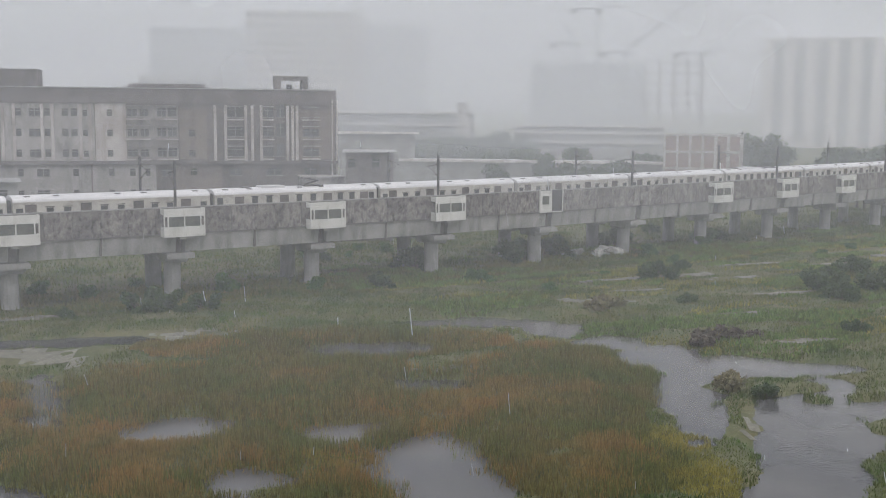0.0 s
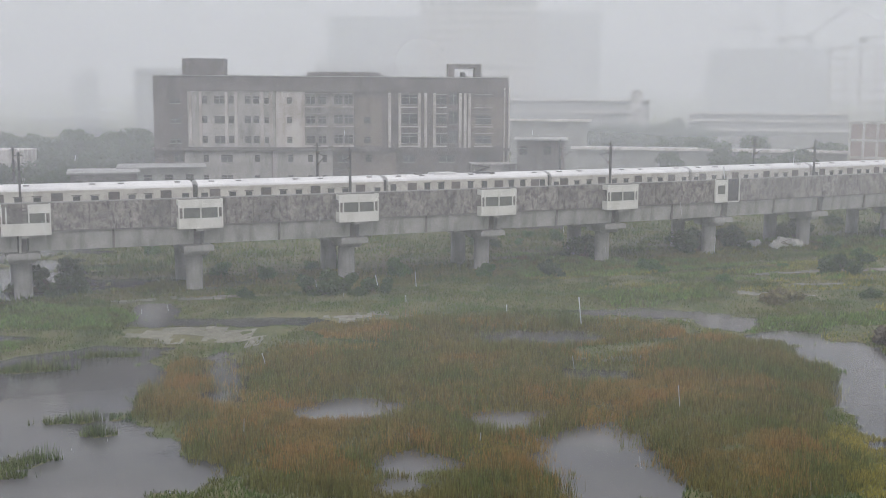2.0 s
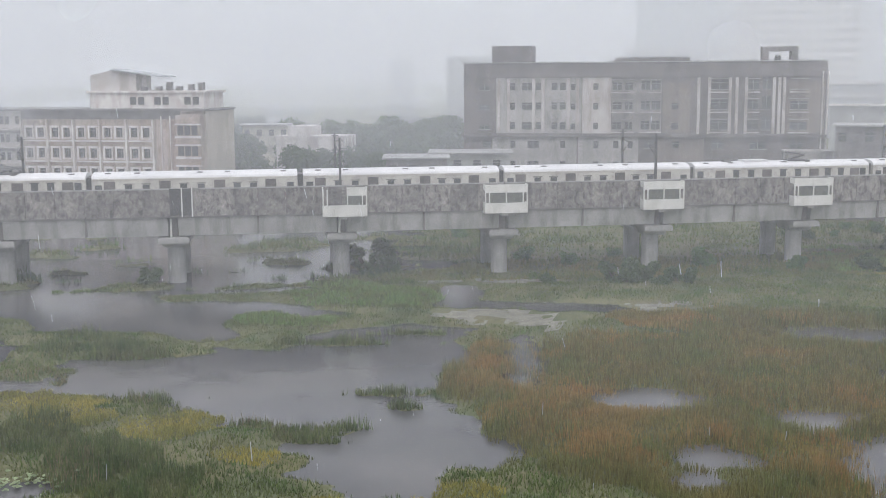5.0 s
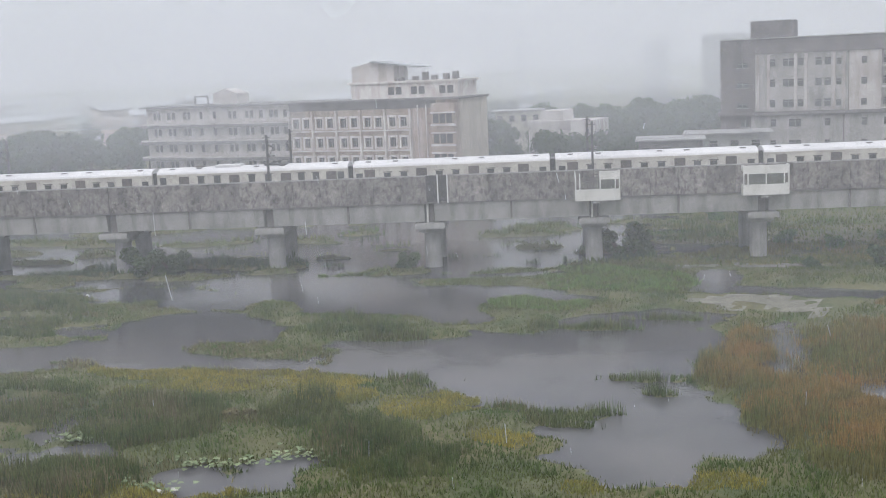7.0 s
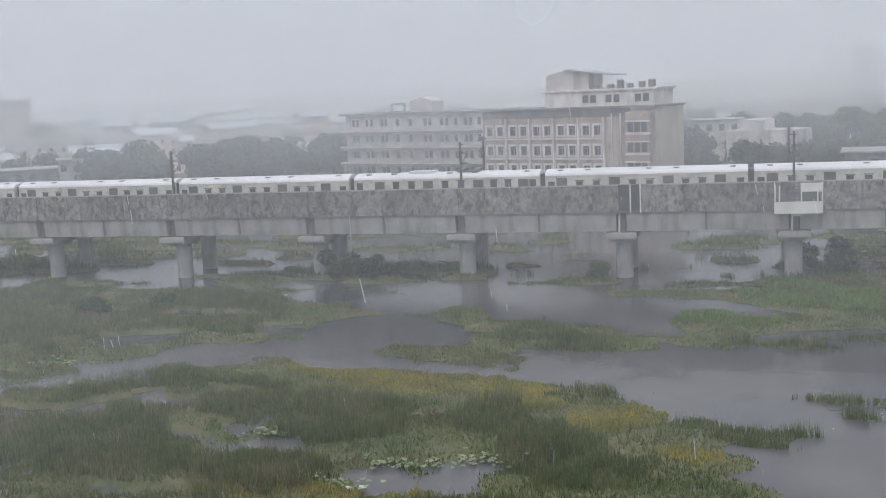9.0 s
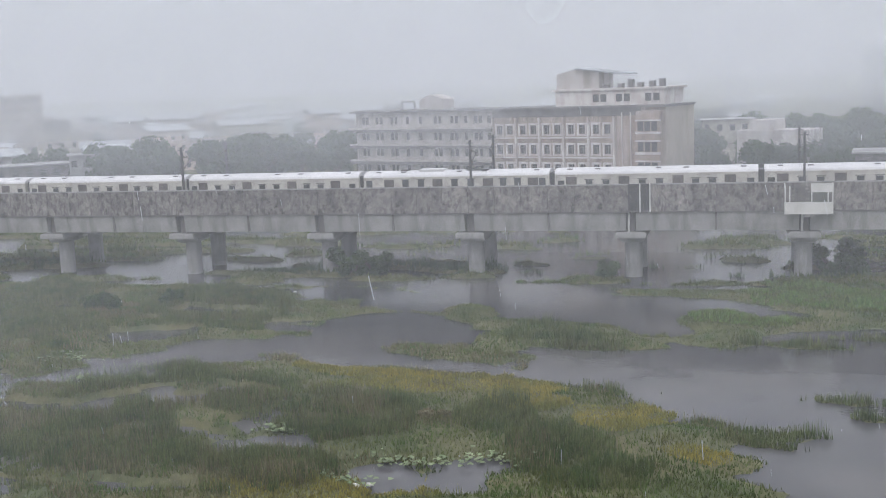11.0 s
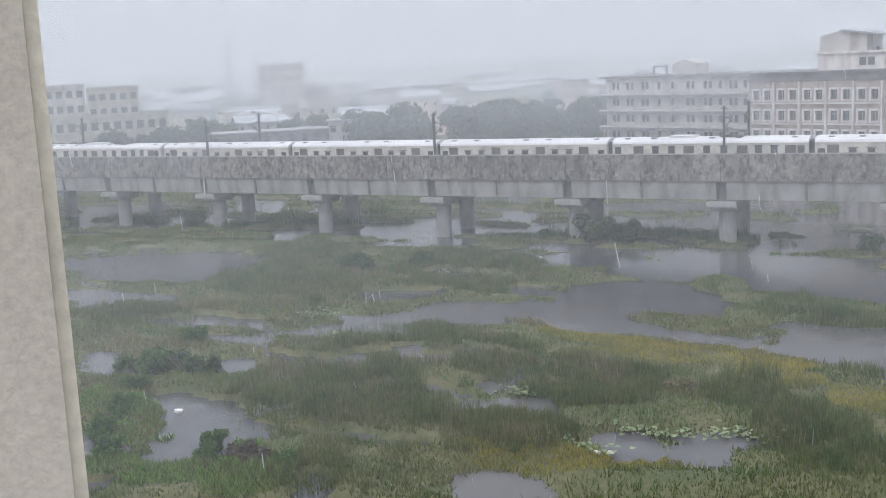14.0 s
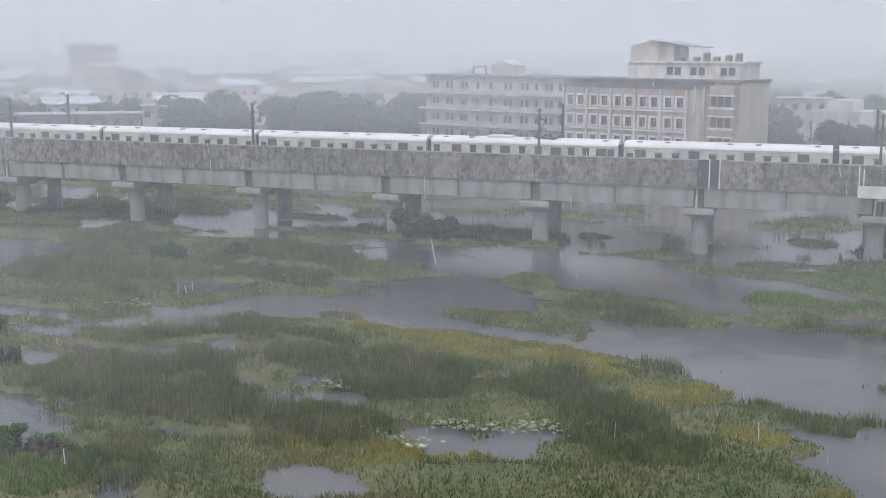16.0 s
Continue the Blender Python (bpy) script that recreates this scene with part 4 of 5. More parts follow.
def build_slab_tower(name, label, az0, az1, d, top, mat, floors, bays, deep=20.0, cat="building", win="glass", strip=False):
    """A tower between two bearings, with a window for each bay and floor, turned square to the line of sight."""
    mid = (az0 + az1) / 2
    w = d * math.radians(abs(az1 - az0))
    x, y = at_az(mid, d)
    b = thing(name, label, cat, pose(x, y, 0, 0, 0, mid) @ Matrix.Translation((-w / 2, 0, 0)))
    fh, bw = top / floors, w / bays
    holes = []
    if strip:
        for k in range(bays):
            holes.append((k * bw + bw * 0.5, k * bw + bw * 0.98, 2, top - 1.5))
    else:
        for j in range(1, floors):
            for k in range(bays):
                holes.append((k * bw + bw * 0.2, k * bw + bw * 0.8, j * fh + fh * 0.3, j * fh + fh * 0.75))
    part("front_wall", wall_with_openings(w, top, 0, holes, 0.5), mat, b)
    part("shell", shell(w, deep, top), mat, b)
    shared = {}
    for h in holes:
        key = (round(h[1] - h[0], 3), round(h[3] - h[2], 3))
        if key not in shared:
            shared[key] = Shape().box(0, key[0], 0.4, 0.5, 0, key[1]).mesh("window", MAT[win])
        o = part("window", shared[key], win, b)
        o.location = (h[0], 0, h[2])
    part("parapet", Shape().box(-0.2, w + 0.2, -0.2, 0.4, top, top + 0.8), mat, b)
    return b


build_slab_tower("office_tower", "pale office tower with regular square windows, veiled by rain", -22.2, -28.0, 560, 65.5, "c_bright", 15, 14, 40, win="slab")
build_slab_tower("office_tower", "pale low-contrast tower behind the windowed one", -28.0, -31.2, 690, 68, "c_white", 14, 6, 40)
build_slab_tower("office_tower", "wide grey office tower almost lost in rain", -17.6, -22.2, 700, 66, "greywall", 14, 10, 40)
build_slab_tower("parking_block", "long pale block with horizontal ledges behind trees", -17.0, -21.9, 480, 31.5, "c_white", 7, 6, 30)
build_slab_tower("striped_tower", "white office block with tall dark vertical glass strips", -47.6, -53.6, 650, 58.5, "c_bright", 12, 6, 40, win="greywall", strip=True)
build_slab_tower("concrete_shell", "grey concrete shell of a tower under construction", -36.3, -42.0, 690, 46.5, "greywall", 11, 16, 45, win="slab")


def build_ledged_block(az0, az1, d, top, ledges, label):
    """A long low transit building whose pale ledges run its full length."""
    w, mid = d * radians(abs(az1 - az0)), (az0 + az1) / 2
    x, y = at_az(mid, d)
    b = thing("transit_shed", label, "building", pose(x, y, 0, 0, 0, mid), "transit sheds")
    part("body", Shape().box(-w / 2, w / 2, 0, 18, 0, top), "greywall", b)
    for z in ledges:
        part("ledge", Shape().box(-w / 2 - 1, w / 2 + 1, -1.2, 0, z, z + 0.6), "c_bright", b)
    for k in range(int(w / 7)):
        part("pier", Shape().box(-w / 2 + 7 * k, -w / 2 + 7 * k + 0.6, -0.4, 0, 0, top), "greywall", b)
    return b


build_ledged_block(-35.6, -43.0, 385, 14.3, (14.3, 12.0, 8.9), "long grey transit shed with pale wet ledges")
build_ledged_block(-26.6, -33.6, 400, 18.2, (18.2, 14.0), "low grey block with long pale parapet")
x, y = at_az(-33.0, 352)
gp = thing("stepped_tower", "small stepped white roof tower in rain", "tower", pose(x, y, 0, 0, 0, -33))
for k in range(5):
    part("tier", Shape().box(-4 + 0.55 * k, 4 - 0.55 * k, 0.3 * k, 5 - 0.3 * k, 4.4 * k if k else 0, 4.4 * k + 4.4), "c_white", gp)
build_ledged_block(-30.0, -43.5, 270, 7.6, (7.6,), "low wall-like shed with pale wet roof edge")
build_ledged_block(-26.8, -30.6, 300, 13.4, (13.4,), "grey shed with pale wet roof edge")
build_slab_tower("apartment_tower", "slim far tower in rain", -5.4, -6.6, 620, 30, "greywall", 9, 4, 14)
build_slab_tower("apartment_tower", "far pale block at the edge of sight", -8.2, -12.0, 520, 30, "greywall", 8, 8, 14)
build_slab_tower("apartment_house", "grey six-storey house with stained blank flank", 34.2, 36.5, 400, 21.8, "c_white", 7, 5, 14, win="greywall")
build_slab_tower("apartment_house", "cream terraced house with roof room", 42.3, 44.7, 290, 17.6, "creamwall", 5, 5, 12)
build_slab_tower("apartment_house", "white terraced house with square windows", 44.8, 47.6, 300, 18.6, "c_white", 5, 6, 12)
build_slab_tower("apartment_house", "long cream house with flat roof", 41.0, 47.4, 260, 12.0, "creamwall", 3, 12, 12)

# the open concrete frame beside the shell
x, y = at_az(-43.4, 500)
fr = thing("unfinished_building", "open concrete frame of an unfinished building", "building", pose(x, y, 0, 0, 0, -43.4))
for i in range(5):
    part("column", Shape().box(-12 + i * 6 - 0.6, -12 + i * 6 + 0.6, 0, 1.2, 0, 41), "c_white", fr)
for j in range(1, 10):
    part("beam", Shape().box(-12.6, 12.6, 0.1, 1.1, j * 4.4, j * 4.4 + 0.9), "c_white", fr)

# the red and white framed house
x, y = at_az(-43.05, 250)
rd = thing("framed_house", "unfinished brick house with white concrete frame", "building", pose(x, y, 0, 0, 0, -44.0))
part("brick_wall", Shape().box(0, 16, 0, 14, 0, 15.0), "redframe", rd)
for i in range(7):
    part("column", Shape().box(i * 2.65 - 0.1, i * 2.7 + 0.35, -0.25, 0.0, 0, 15.3), "c_white", rd)
for j in (4.2, 7.6, 11.2, 14.8):
    part("beam", Shape().box(-0.2, 16.3, -0.25, 0.0, j, j + 0.5).box(16.0, 16.25, 0, 14.2, j, j + 0.5), "c_white", rd)


def build_crane(az, d, h, boom, turn):
    x, y = at_az(az, d)
    c = thing("tower_crane", "grey tower crane over building site", "crane", pose(x, y, 0, 0, 0, turn), "tower cranes")
    s = Shape()
    for a, b in ((-0.8, -0.8), (0.8, -0.8), (0.8, 0.8), (-0.8, 0.8)):
        s.box(a - 0.18, a + 0.18, b - 0.18, b + 0.18, 0, h)
    for k in range(int(h / 3)):
        s.tube((-0.8, -0.8, k * 3), (0.8, -0.8, k * 3 + 3), 0.12, n=4)
    part("mast", s, "greywall", c)
    part("jib", Shape().tube((0, 0, h), (boom[0], 0, h + boom[1]), 0.4, 0.22, 4).tube((0, 0, h + 1.5), (boom[0], 0, h + boom[1]), 0.25, 0.2, 4), "greywall", c)
    part("counter_jib", Shape().box(-12, 0, -0.6, 0.6, h - 0.4, h + 0.4), "greywall", c)
    part("counterweight", Shape().box(-12, -9, -0.9, 0.9, h - 2.4, h - 0.4), "slab", c)
    part("cab", Shape().box(-0.2, 2.0, -2.2, -0.8, h - 2.4, h), "greywall", c)
    return c


build_crane(-39.6, 510, 64, (14, 1.0), -39)
build_crane(-41.0, 530, 46, (34, 26), -41)
build_crane(-44.7, 495, 44, (14, 1), -45)
build_crane(-38.6, 525, 50, (-9, 12), -39)

# low sheds behind the track
for az0, az1, d, z, mat in ((-5.1, -8.2, 158, 9.6, "slab"), (-7.4, -11.4, 165, 9.8, "greywall"), (-27.1, -29.5, 172, 13.6, "slab"), (31.2, 33.2, 236, 9.4, "greywall"), (31.5, 39, 243, 7.6, "slab"), (2.0, -0.4, 246, 11.0, "creamwall")):
    w = d * radians(abs(az1 - az0))
    x, y = at_az((az0 + az1) / 2, d)
    s = thing("shed", "low weathered shed with flat sheet roof", "shed", pose(x, y, 0, 0, 0, (az0 + az1) / 2), "sheds")
    nh = max(2, int(w / 2.5))
    hl = [(k * w / nh + 0.4, k * w / nh + 1.5, z - 2.2, z - 0.9) for k in range(nh)]
    q = part("wall", wall_with_openings(w, z, 0, hl), mat, s)
    q.location.x = -w / 2
    for h in hl:
        window(q, *h, bars=0, sill=False)
    part("side_walls", Shape().box(-w / 2, w / 2, 0.31, 8, 0, z - 0.02), mat, s)
    part("roof_sheet", Shape().box(-w / 2 - 0.5, w / 2 + 0.5, -0.7, 8.4, z, z + 0.2), "greywall", s)


# ---- the low town in the rain ----
def build_house(rng, az, d, w, dp, h, wall, roofkind):
    x, y = at_az(az, d)
    b = thing("house", "%s house with %s in dense low town" % ({"creamwall": "faded cream", "bluewall": "pale blue", "pinkwall": "faded pink", "greywall": "bare cement", "c_white": "stained white"}[wall],
              "sloping sheet roof" if roofkind else "flat roof"), "house", pose(x, y, 0, 0, 0, az + rng.uniform(-18, 18)), "town houses")
    st = max(1, int(h / 3.2))
    n = max(2, int(w / 3))
    holes = [(k * w / n + 0.7, k * w / n + 1.7, j * 3.1 + 1.0, j * 3.1 + 2.3) for j in range(st) for k in range(n)]
    holes = [q for q in holes if q[3] < h - 0.2]
    f = part("front_wall", wall_with_openings(w, h, 0, holes), wall, b)
    f.location.x = -w / 2
    for q in holes[-2 * n:]:
        key = ("pane", round(q[1] - q[0], 2), round(q[3] - q[2], 2))
        if key not in PANES:
            PANES[key] = Shape().box(0, key[1], 0.2, 0.27, 0, key[2]).mesh("window", MAT["glass"])
        part("window", PANES[key], "glass", f).location = (q[0], 0, q[2])
    part("shell", Shape().box(-w / 2, w / 2, 0.3, dp, 0, h - 0.01), wall, b)
    if roofkind:
        part("roof", Shape().prism([(-0.6, h - 0.1), (dp / 2, h + 1.6), (dp + 0.6, h - 0.1), (dp + 0.6, h + 0.1), (dp / 2, h + 1.85), (-0.6, h + 0.1)], -w / 2 - 0.5, w / 2 + 0.5), "sheet", b)
    else:
        part("roof", Shape().box(-w / 2 - 0.2, w / 2 + 0.2, -0.2, 0.2, h, h + 0.8).box(-w / 2 - 0.2, w / 2 + 0.2, dp - 0.2, dp + 0.2, h, h + 0.8), wall, b)
        part("water_tank", Shape().tube((w * 0.2, dp * 0.5, h), (w * 0.2, dp * 0.5, h + 1.3), 0.7), "dark", b)


rng = random.Random(11)
for k in range(230):
    az, d = rng.uniform(13, 52), 300 + 540 * rng.random() ** 0.8
    if d < 300 and az < 30:
        d += 80
    build_house(rng, az, d, rng.uniform(7, 17), rng.uniform(7, 12), rng.choice((4.0, 6.4, 7.0, 9.6, 10.0, 12.8)), rng.choice(("creamwall", "bluewall", "pinkwall", "greywall", "c_white", "c_white")), rng.random() < 0.5)
for k in range(26):
    az, d = rng.uniform(-16, 12), 330 + 500 * rng.random()
    build_house(rng, az, d, rng.uniform(8, 17), rng.uniform(7, 12), rng.choice((4.0, 6.4, 7.0, 9.6)), rng.choice(("creamwall", "bluewall", "greywall", "c_white")), rng.random() < 0.6)

for az, d, h in ((0.7, 600, 36), (37.9, 640, 34), (36.6, 660, 33)):
    x, y = at_az(az, d)
    t = thing("telecom_tower", "tapering grey telecom tower far off in rain", "tower", pose(x, y, 0), "telecom towers")
    part("shaft", Shape().tube((0, 0, 0), (0, 0, h), 1.6, 0.9, 8), "greywall", t)
    part("antenna_drum", Shape().tube((0, 0, h), (0, 0, h + 4), 1.5, 1.3, 8), "greywall", t)


# ---- trees and bushes ----
def leaf_cloud(rs, clumps, per, size):
    """Leaf quads spread over clumps given as (x, y, z, r)."""
    out = []
    for cx, cy, cz, r in clumps:
        d = rs.normal(size=(per, 3))
        d /= np.linalg.norm(d, axis=1)[:, None]
        p = np.array([cx, cy, cz]) + d * r * (rs.rand(per, 1) ** 0.4) * np.array([1, 1, 0.8])
        u = rs.normal(size=(per, 3))
        u /= np.linalg.norm(u, axis=1)[:, None]
        v = np.cross(u, rs.normal(size=(per, 3)))
        v /= np.linalg.norm(v, axis=1)[:, None] + 1e-9
        s = size * (0.6 + 0.8 * rs.rand(per, 1))
        out.append(np.stack([p - u * s, p + v * s * 0.5, p + u * s, p - v * s * 0.5], 1))
    return np.concatenate(out)


def build_tree(seed, h, spread, leaf="leaf", per=70, size=0.5):
    rs = np.random.RandomState(seed)
    t = thing("tree", "dark green broadleaf tree with uneven crown" if leaf == "leaf" else "fresh green marsh tree", "tree", Matrix(), "trees")
    s = Shape().tube((0, 0, -0.3), (0.2, 0.1, h * 0.5), 0.03 * h, 0.018 * h)
    clumps = []
    for k in range(11):
        a, f = rs.rand() * 6.28, 0.35 + 0.6 * rs.rand()
        r = spread * (0.25 + 0.65 * rs.rand()) * (1.15 - 0.6 * f)
        p = (r * math.cos(a), r * math.sin(a), h * f)
        s.tube((0.1, 0, h * (0.25 + 0.2 * rs.rand())), p, 0.011 * h, 0.004 * h, 5)
        clumps.append((*p, spread * (0.28 + 0.22 * rs.rand())))
    part("trunk", s, "bark", t)
    part("crown", fast_mesh("crown", leaf_cloud(rs, clumps, per, size), 4, MAT[leaf]), leaf, t)
    return t


forms = [build_tree(21 + k, 9.5, 4.6, per=150, size=0.42) for k in range(4)]
spots = []
for az0, az1, d0, d1, n, s in ((19, 32, 228, 262, 46, 1.0), (-27.5, -36.5, 325, 365, 50, 0.95), (-9, 3, 215, 320, 52, 0.95), (30, 47, 245, 300, 30, 0.8), (-34, -47, 235, 300, 22, 0.8), (4, 20, 260, 330, 26, 0.9), (-47, -56, 230, 330, 22, 1.0), (-28, -40, 300, 420, 20, 1.0), (13, 50, 300, 620, 70, 0.75), (1.6, -5, 203, 216, 9, 0.8), (-10.5, -13.5, 168, 174, 4, 0.55), (-24.5, -27, 165, 172, 3, 0.6)):
    for k in range(n):
        x, y = at_az(az0 + (az1 - az0) * rng.random(), rng.uniform(d0, d1))
        spots.append((x, y, s * rng.uniform(0.75, 1.25)))
x, y = at_az(-47.6, 290)
spots += [(x, y, 1.5), (x + 4, y - 2, 1.2)]
for i, (x, y, s) in enumerate(spots):
    m = pose(x, y, 0, 0, 0, rng.uniform(0, 360)) @ Matrix.Scale(s, 4)
    if i < 4:
        forms[i].matrix_basis = m
    else:
        c = copy_thing(forms[i % 4], Matrix())
        c.matrix_basis = m


def build_bush(seed, leaf, label):
    rs = np.random.RandomState(seed)
    b = thing("bush", label, "bush", Matrix(), "marsh bushes")
    clumps = [(rs.uniform(-0.9, 0.9), rs.uniform(-0.9, 0.9), rs.uniform(0.15, 1.2), rs.uniform(0.3, 0.7)) for k in range(10)]
    s = Shape()
    for c in clumps:
        s.tube((0, 0, -0.1), c[:3], 0.05, 0.02, 5)
    part("stems", s, "bark", b)
    part("foliage", fast_mesh("foliage", leaf_cloud(rs, clumps, 230, 0.13), 4, MAT[leaf]), leaf, b)
    return b


bushes = [build_bush(60, "leaf_bush", "mid-green bush in marsh grass"), build_bush(61, "leaf_bright", "bright green weed clump on marsh bank"), build_bush(62, "leaf_bush", "dense green shrub beside viaduct pier")]
spots = [(33, 108, 1.7, 2), (36, 110, 1.5, 2), (39, 107, 1.3, 2), (62, 112, 1.2, 0), (92, 99, 1.7, 0), (104, 84, 2.0, 0), (109, 80, 2.2, 0), (100, 79, 1.5, 0), (84, 86, 0.9, 0),
         (118, 92, 1.7, 0), (76, 98, 0.9, 1), (-42, 117, 2.0, 2), (-40, 119, 1.7, 2), (-14, 116, 1.2, 2), (-52, 54, 0.9, 1), (-49, 50, 0.8, 1), (-54, 58, 1.0, 1), (-40, 47, 0.7, 1), (-38.5, 44.5, 0.7, 1),
         (-47, 46, 0.8, 1), (-44, 43.5, 0.8, 1), (-57, 66, 1.0, 1), (-34, 45, 0.7, 1), (9, 120, 2.2, 2), (88, 121, 2.2, 0), (97, 124, 2.0, 0), (72, 122, 2.0, 0), (46, 118, 1.3, 1),
         (110, 128, 2.0, 0), (126, 126, 1.6, 1), (-55, 99, 1.1, 0), (-60, 95, 1.3, 0), (74, 108, 1.0, 1), (54, 113, 1.0, 1), (86, 66, 1.0, 0), (62, 55, 0.7, 0), (-100, 118, 1.5, 2)]
for k in range(34):
    spots.append((rng.uniform(22, 150), rng.uniform(104, 175), rng.uniform(0.5, 1.1), rng.choice((0, 1, 1))))
for i, (x, y, s, kind) in enumerate(spots):
    m = pose(x, y, 0.1, 0, 0, rng.uniform(0, 360)) @ Matrix.Scale(s, 4)
    first_of = [j for j, q in enumerate(spots) if q[3] == kind][0] == i
    o = bushes[kind] if first_of else copy_thing(bushes[kind], Matrix())
    o.matrix_basis = m


def build_heap(seed, mat, label, cat):
    """A low tangled heap of cut brush or rubbish."""
    rs = np.random.RandomState(seed)
    b = thing("brush_heap" if mat != "foam" else "rubbish_heap", label, cat, Matrix(), "heaps")
    clumps = [(rs.uniform(-1.6, 1.6), rs.uniform(-0.8, 0.8), rs.uniform(0.1, 0.45), rs.uniform(0.3, 0.55)) for k in range(9)]
    part("twigs", fast_mesh("twigs", leaf_cloud(rs, clumps, 110, 0.2), 4, MAT[mat]), mat, b)
    s = Shape()
    for k in range(7):
        s.tube((rs.uniform(-1.6, 1.6), rs.uniform(-0.7, 0.7), 0), (rs.uniform(-1.8, 1.8), rs.uniform(-0.8, 0.8), rs.uniform(0.3, 0.8)), 0.04, 0.02, 5)
    part("branches", s, "bark", b)
    return b


for i, (x, y, sc, mat, label) in enumerate(((74, 88, 1.7, "reed_dead", "brown heap of cut brush on marsh bank"), (72.5, 71, 1.6, "bark", "dark brush heap beside channel"), (75.5, 70, 1.3, "bark", "dark brush heap beside channel"),
                                       (103, 122, 1.6, "foam", "pale rubbish heap under viaduct"), (99, 124, 1.1, "foam", "pale rubbish heap under viaduct"), (62, 58, 1.3, "reed_dead", "brown tuft heap in channel"), (-36.5, 46, 0.9, "bark", "dark brush heap in wet grass"), (-52, 59, 1.6, "leaf_bush", "dark leafy shrub heap in marsh"), (-55, 60, 1.5, "leaf_bush", "dark leafy shrub heap in marsh"), (-18.5, 65, 1.0, "reed_dead", "withered tangled brush in sedge"))):
    build_heap(90 + i, mat, label, "heap").matrix_basis = pose(x, y, 0.1, 0, 0, rng.uniform(-25, 25)) @ Matrix.Scale(sc, 4)


# ---- reeds, sedge and grass ----
def inside(x, y, rows):
    wob = (smooth_noise(x, y, 5.0, 13) - 0.5) * 3.0
    return blobs(x, y, rows) + wob > 0


BED = [(40.1, 47.1, 5.7, 4.3, 26), (29.5, 69.3, 17.5, 16.1, 55), (17.1, 75.5, 9.4, 6.5, 84), (44.8, 63.1, 17.3, 7.1, 52), (14.2, 64.5, 6.2, 3.3, 81),
       (17.0, 56.2, 4.3, 4.0, -48), (54.5, 69.7, 8.8, 5.2, 42), (41.3, 85.0, 15.8, 5.8, -20), (23.7, 52.0, 7.4, 5.1, -18),
       (43.9, 61.2, 12.8, 9.0, 50), (53.2, 63.4, 10.3, 4.5, 48)]
RUST = [(16.5, 64.0, 5.2, 4.6, -80), (17.1, 56.5, 3.4, 2.7, -29), (36.1, 74.2, 5.1, 3.8, -15), (43.8, 57.4, 6.1, 4.2, 35),
        (30.4, 90.1, 6.3, 2.8, -21), (42.0, 50.8, 4.4, 2.7, 40), (14.0, 75.8, 3.8, 2.3, 85), (43.7, 60.9, 6.0, 5.5, 13), (17.7, 70.2, 5.9, 4.4, -65)]
YELLOW = [(-20.3, 73.7, 9.3, 3.0, -10), (-28.8, 75.8, 4.9, 2.4, -19), (-7.4, 66.2, 4.1, 3.2, -33), (-2.1, 60.0, 2.7, 2.1, -17),
          (-12.6, 68.8, 3.1, 2.1, -23), (1.6, 52.3, 1.9, 1.6, -85), (8.1, 53.3, 1.9, 1.4, -2), (-15.4, 72.8, 3.9, 2.5, -2),
          (-6.7, 65.9, 3.2, 3.0, -81), (-1.9, 59.9, 2.4, 2.0, 16), (-21.8, 52.5, 4.5, 1.5, 5), (-20.2, 52.2, 3.6, 2.3, 6), (-20.2, 52.0, 4.9, 2.1, 15),
          (46.7, 48.7, 4.6, 2.3, 43), (45.0, 44.2, 4.5, 1.7, 43), (26.3, 57.6, 2.9, 1.0, -20), (-20.5, 72.8, 7.8, 3.0, 19)]
TALL = [(-36.6, 69.4, 7.5, 4.6, -13), (-38.7, 60.6, 9.7, 4.7, -49), (-24.4, 65.2, 5.9, 4.5, -23), (-14.5, 65.0, 3.5, 2.7, -67),
        (-10.3, 60.2, 3.6, 3.4, -44), (-6.1, 56.1, 3.5, 2.3, 7), (-27.6, 54.9, 6.7, 3.9, -6), (-50.0, 99.6, 10.6, 6.4, -44),
        (-68.2, 101.9, 8.4, 4.0, -44), (-57.0, 84.6, 6.7, 3.7, -37), (-66.5, 89.9, 11.6, 6.2, -39), (-45.9, 94.5, 8.4, 5.8, -41),
        (-41.4, 71.2, 6.9, 4.5, -9), (-39.4, 57.1, 9.8, 5.1, -47), (-68.9, 94.8, 12.9, 6.1, -44), (-69.4, 72.4, 7.5, 3.7, -6),
        (-32.7, 45.3, 3.0, 1.7, -47), (-15.7, 90.1, 4.3, 2.7, -23), (-10.3, 87.2, 4.5, 2.4, -16), (-14.4, 87.7, 6.4, 3.1, -21)]


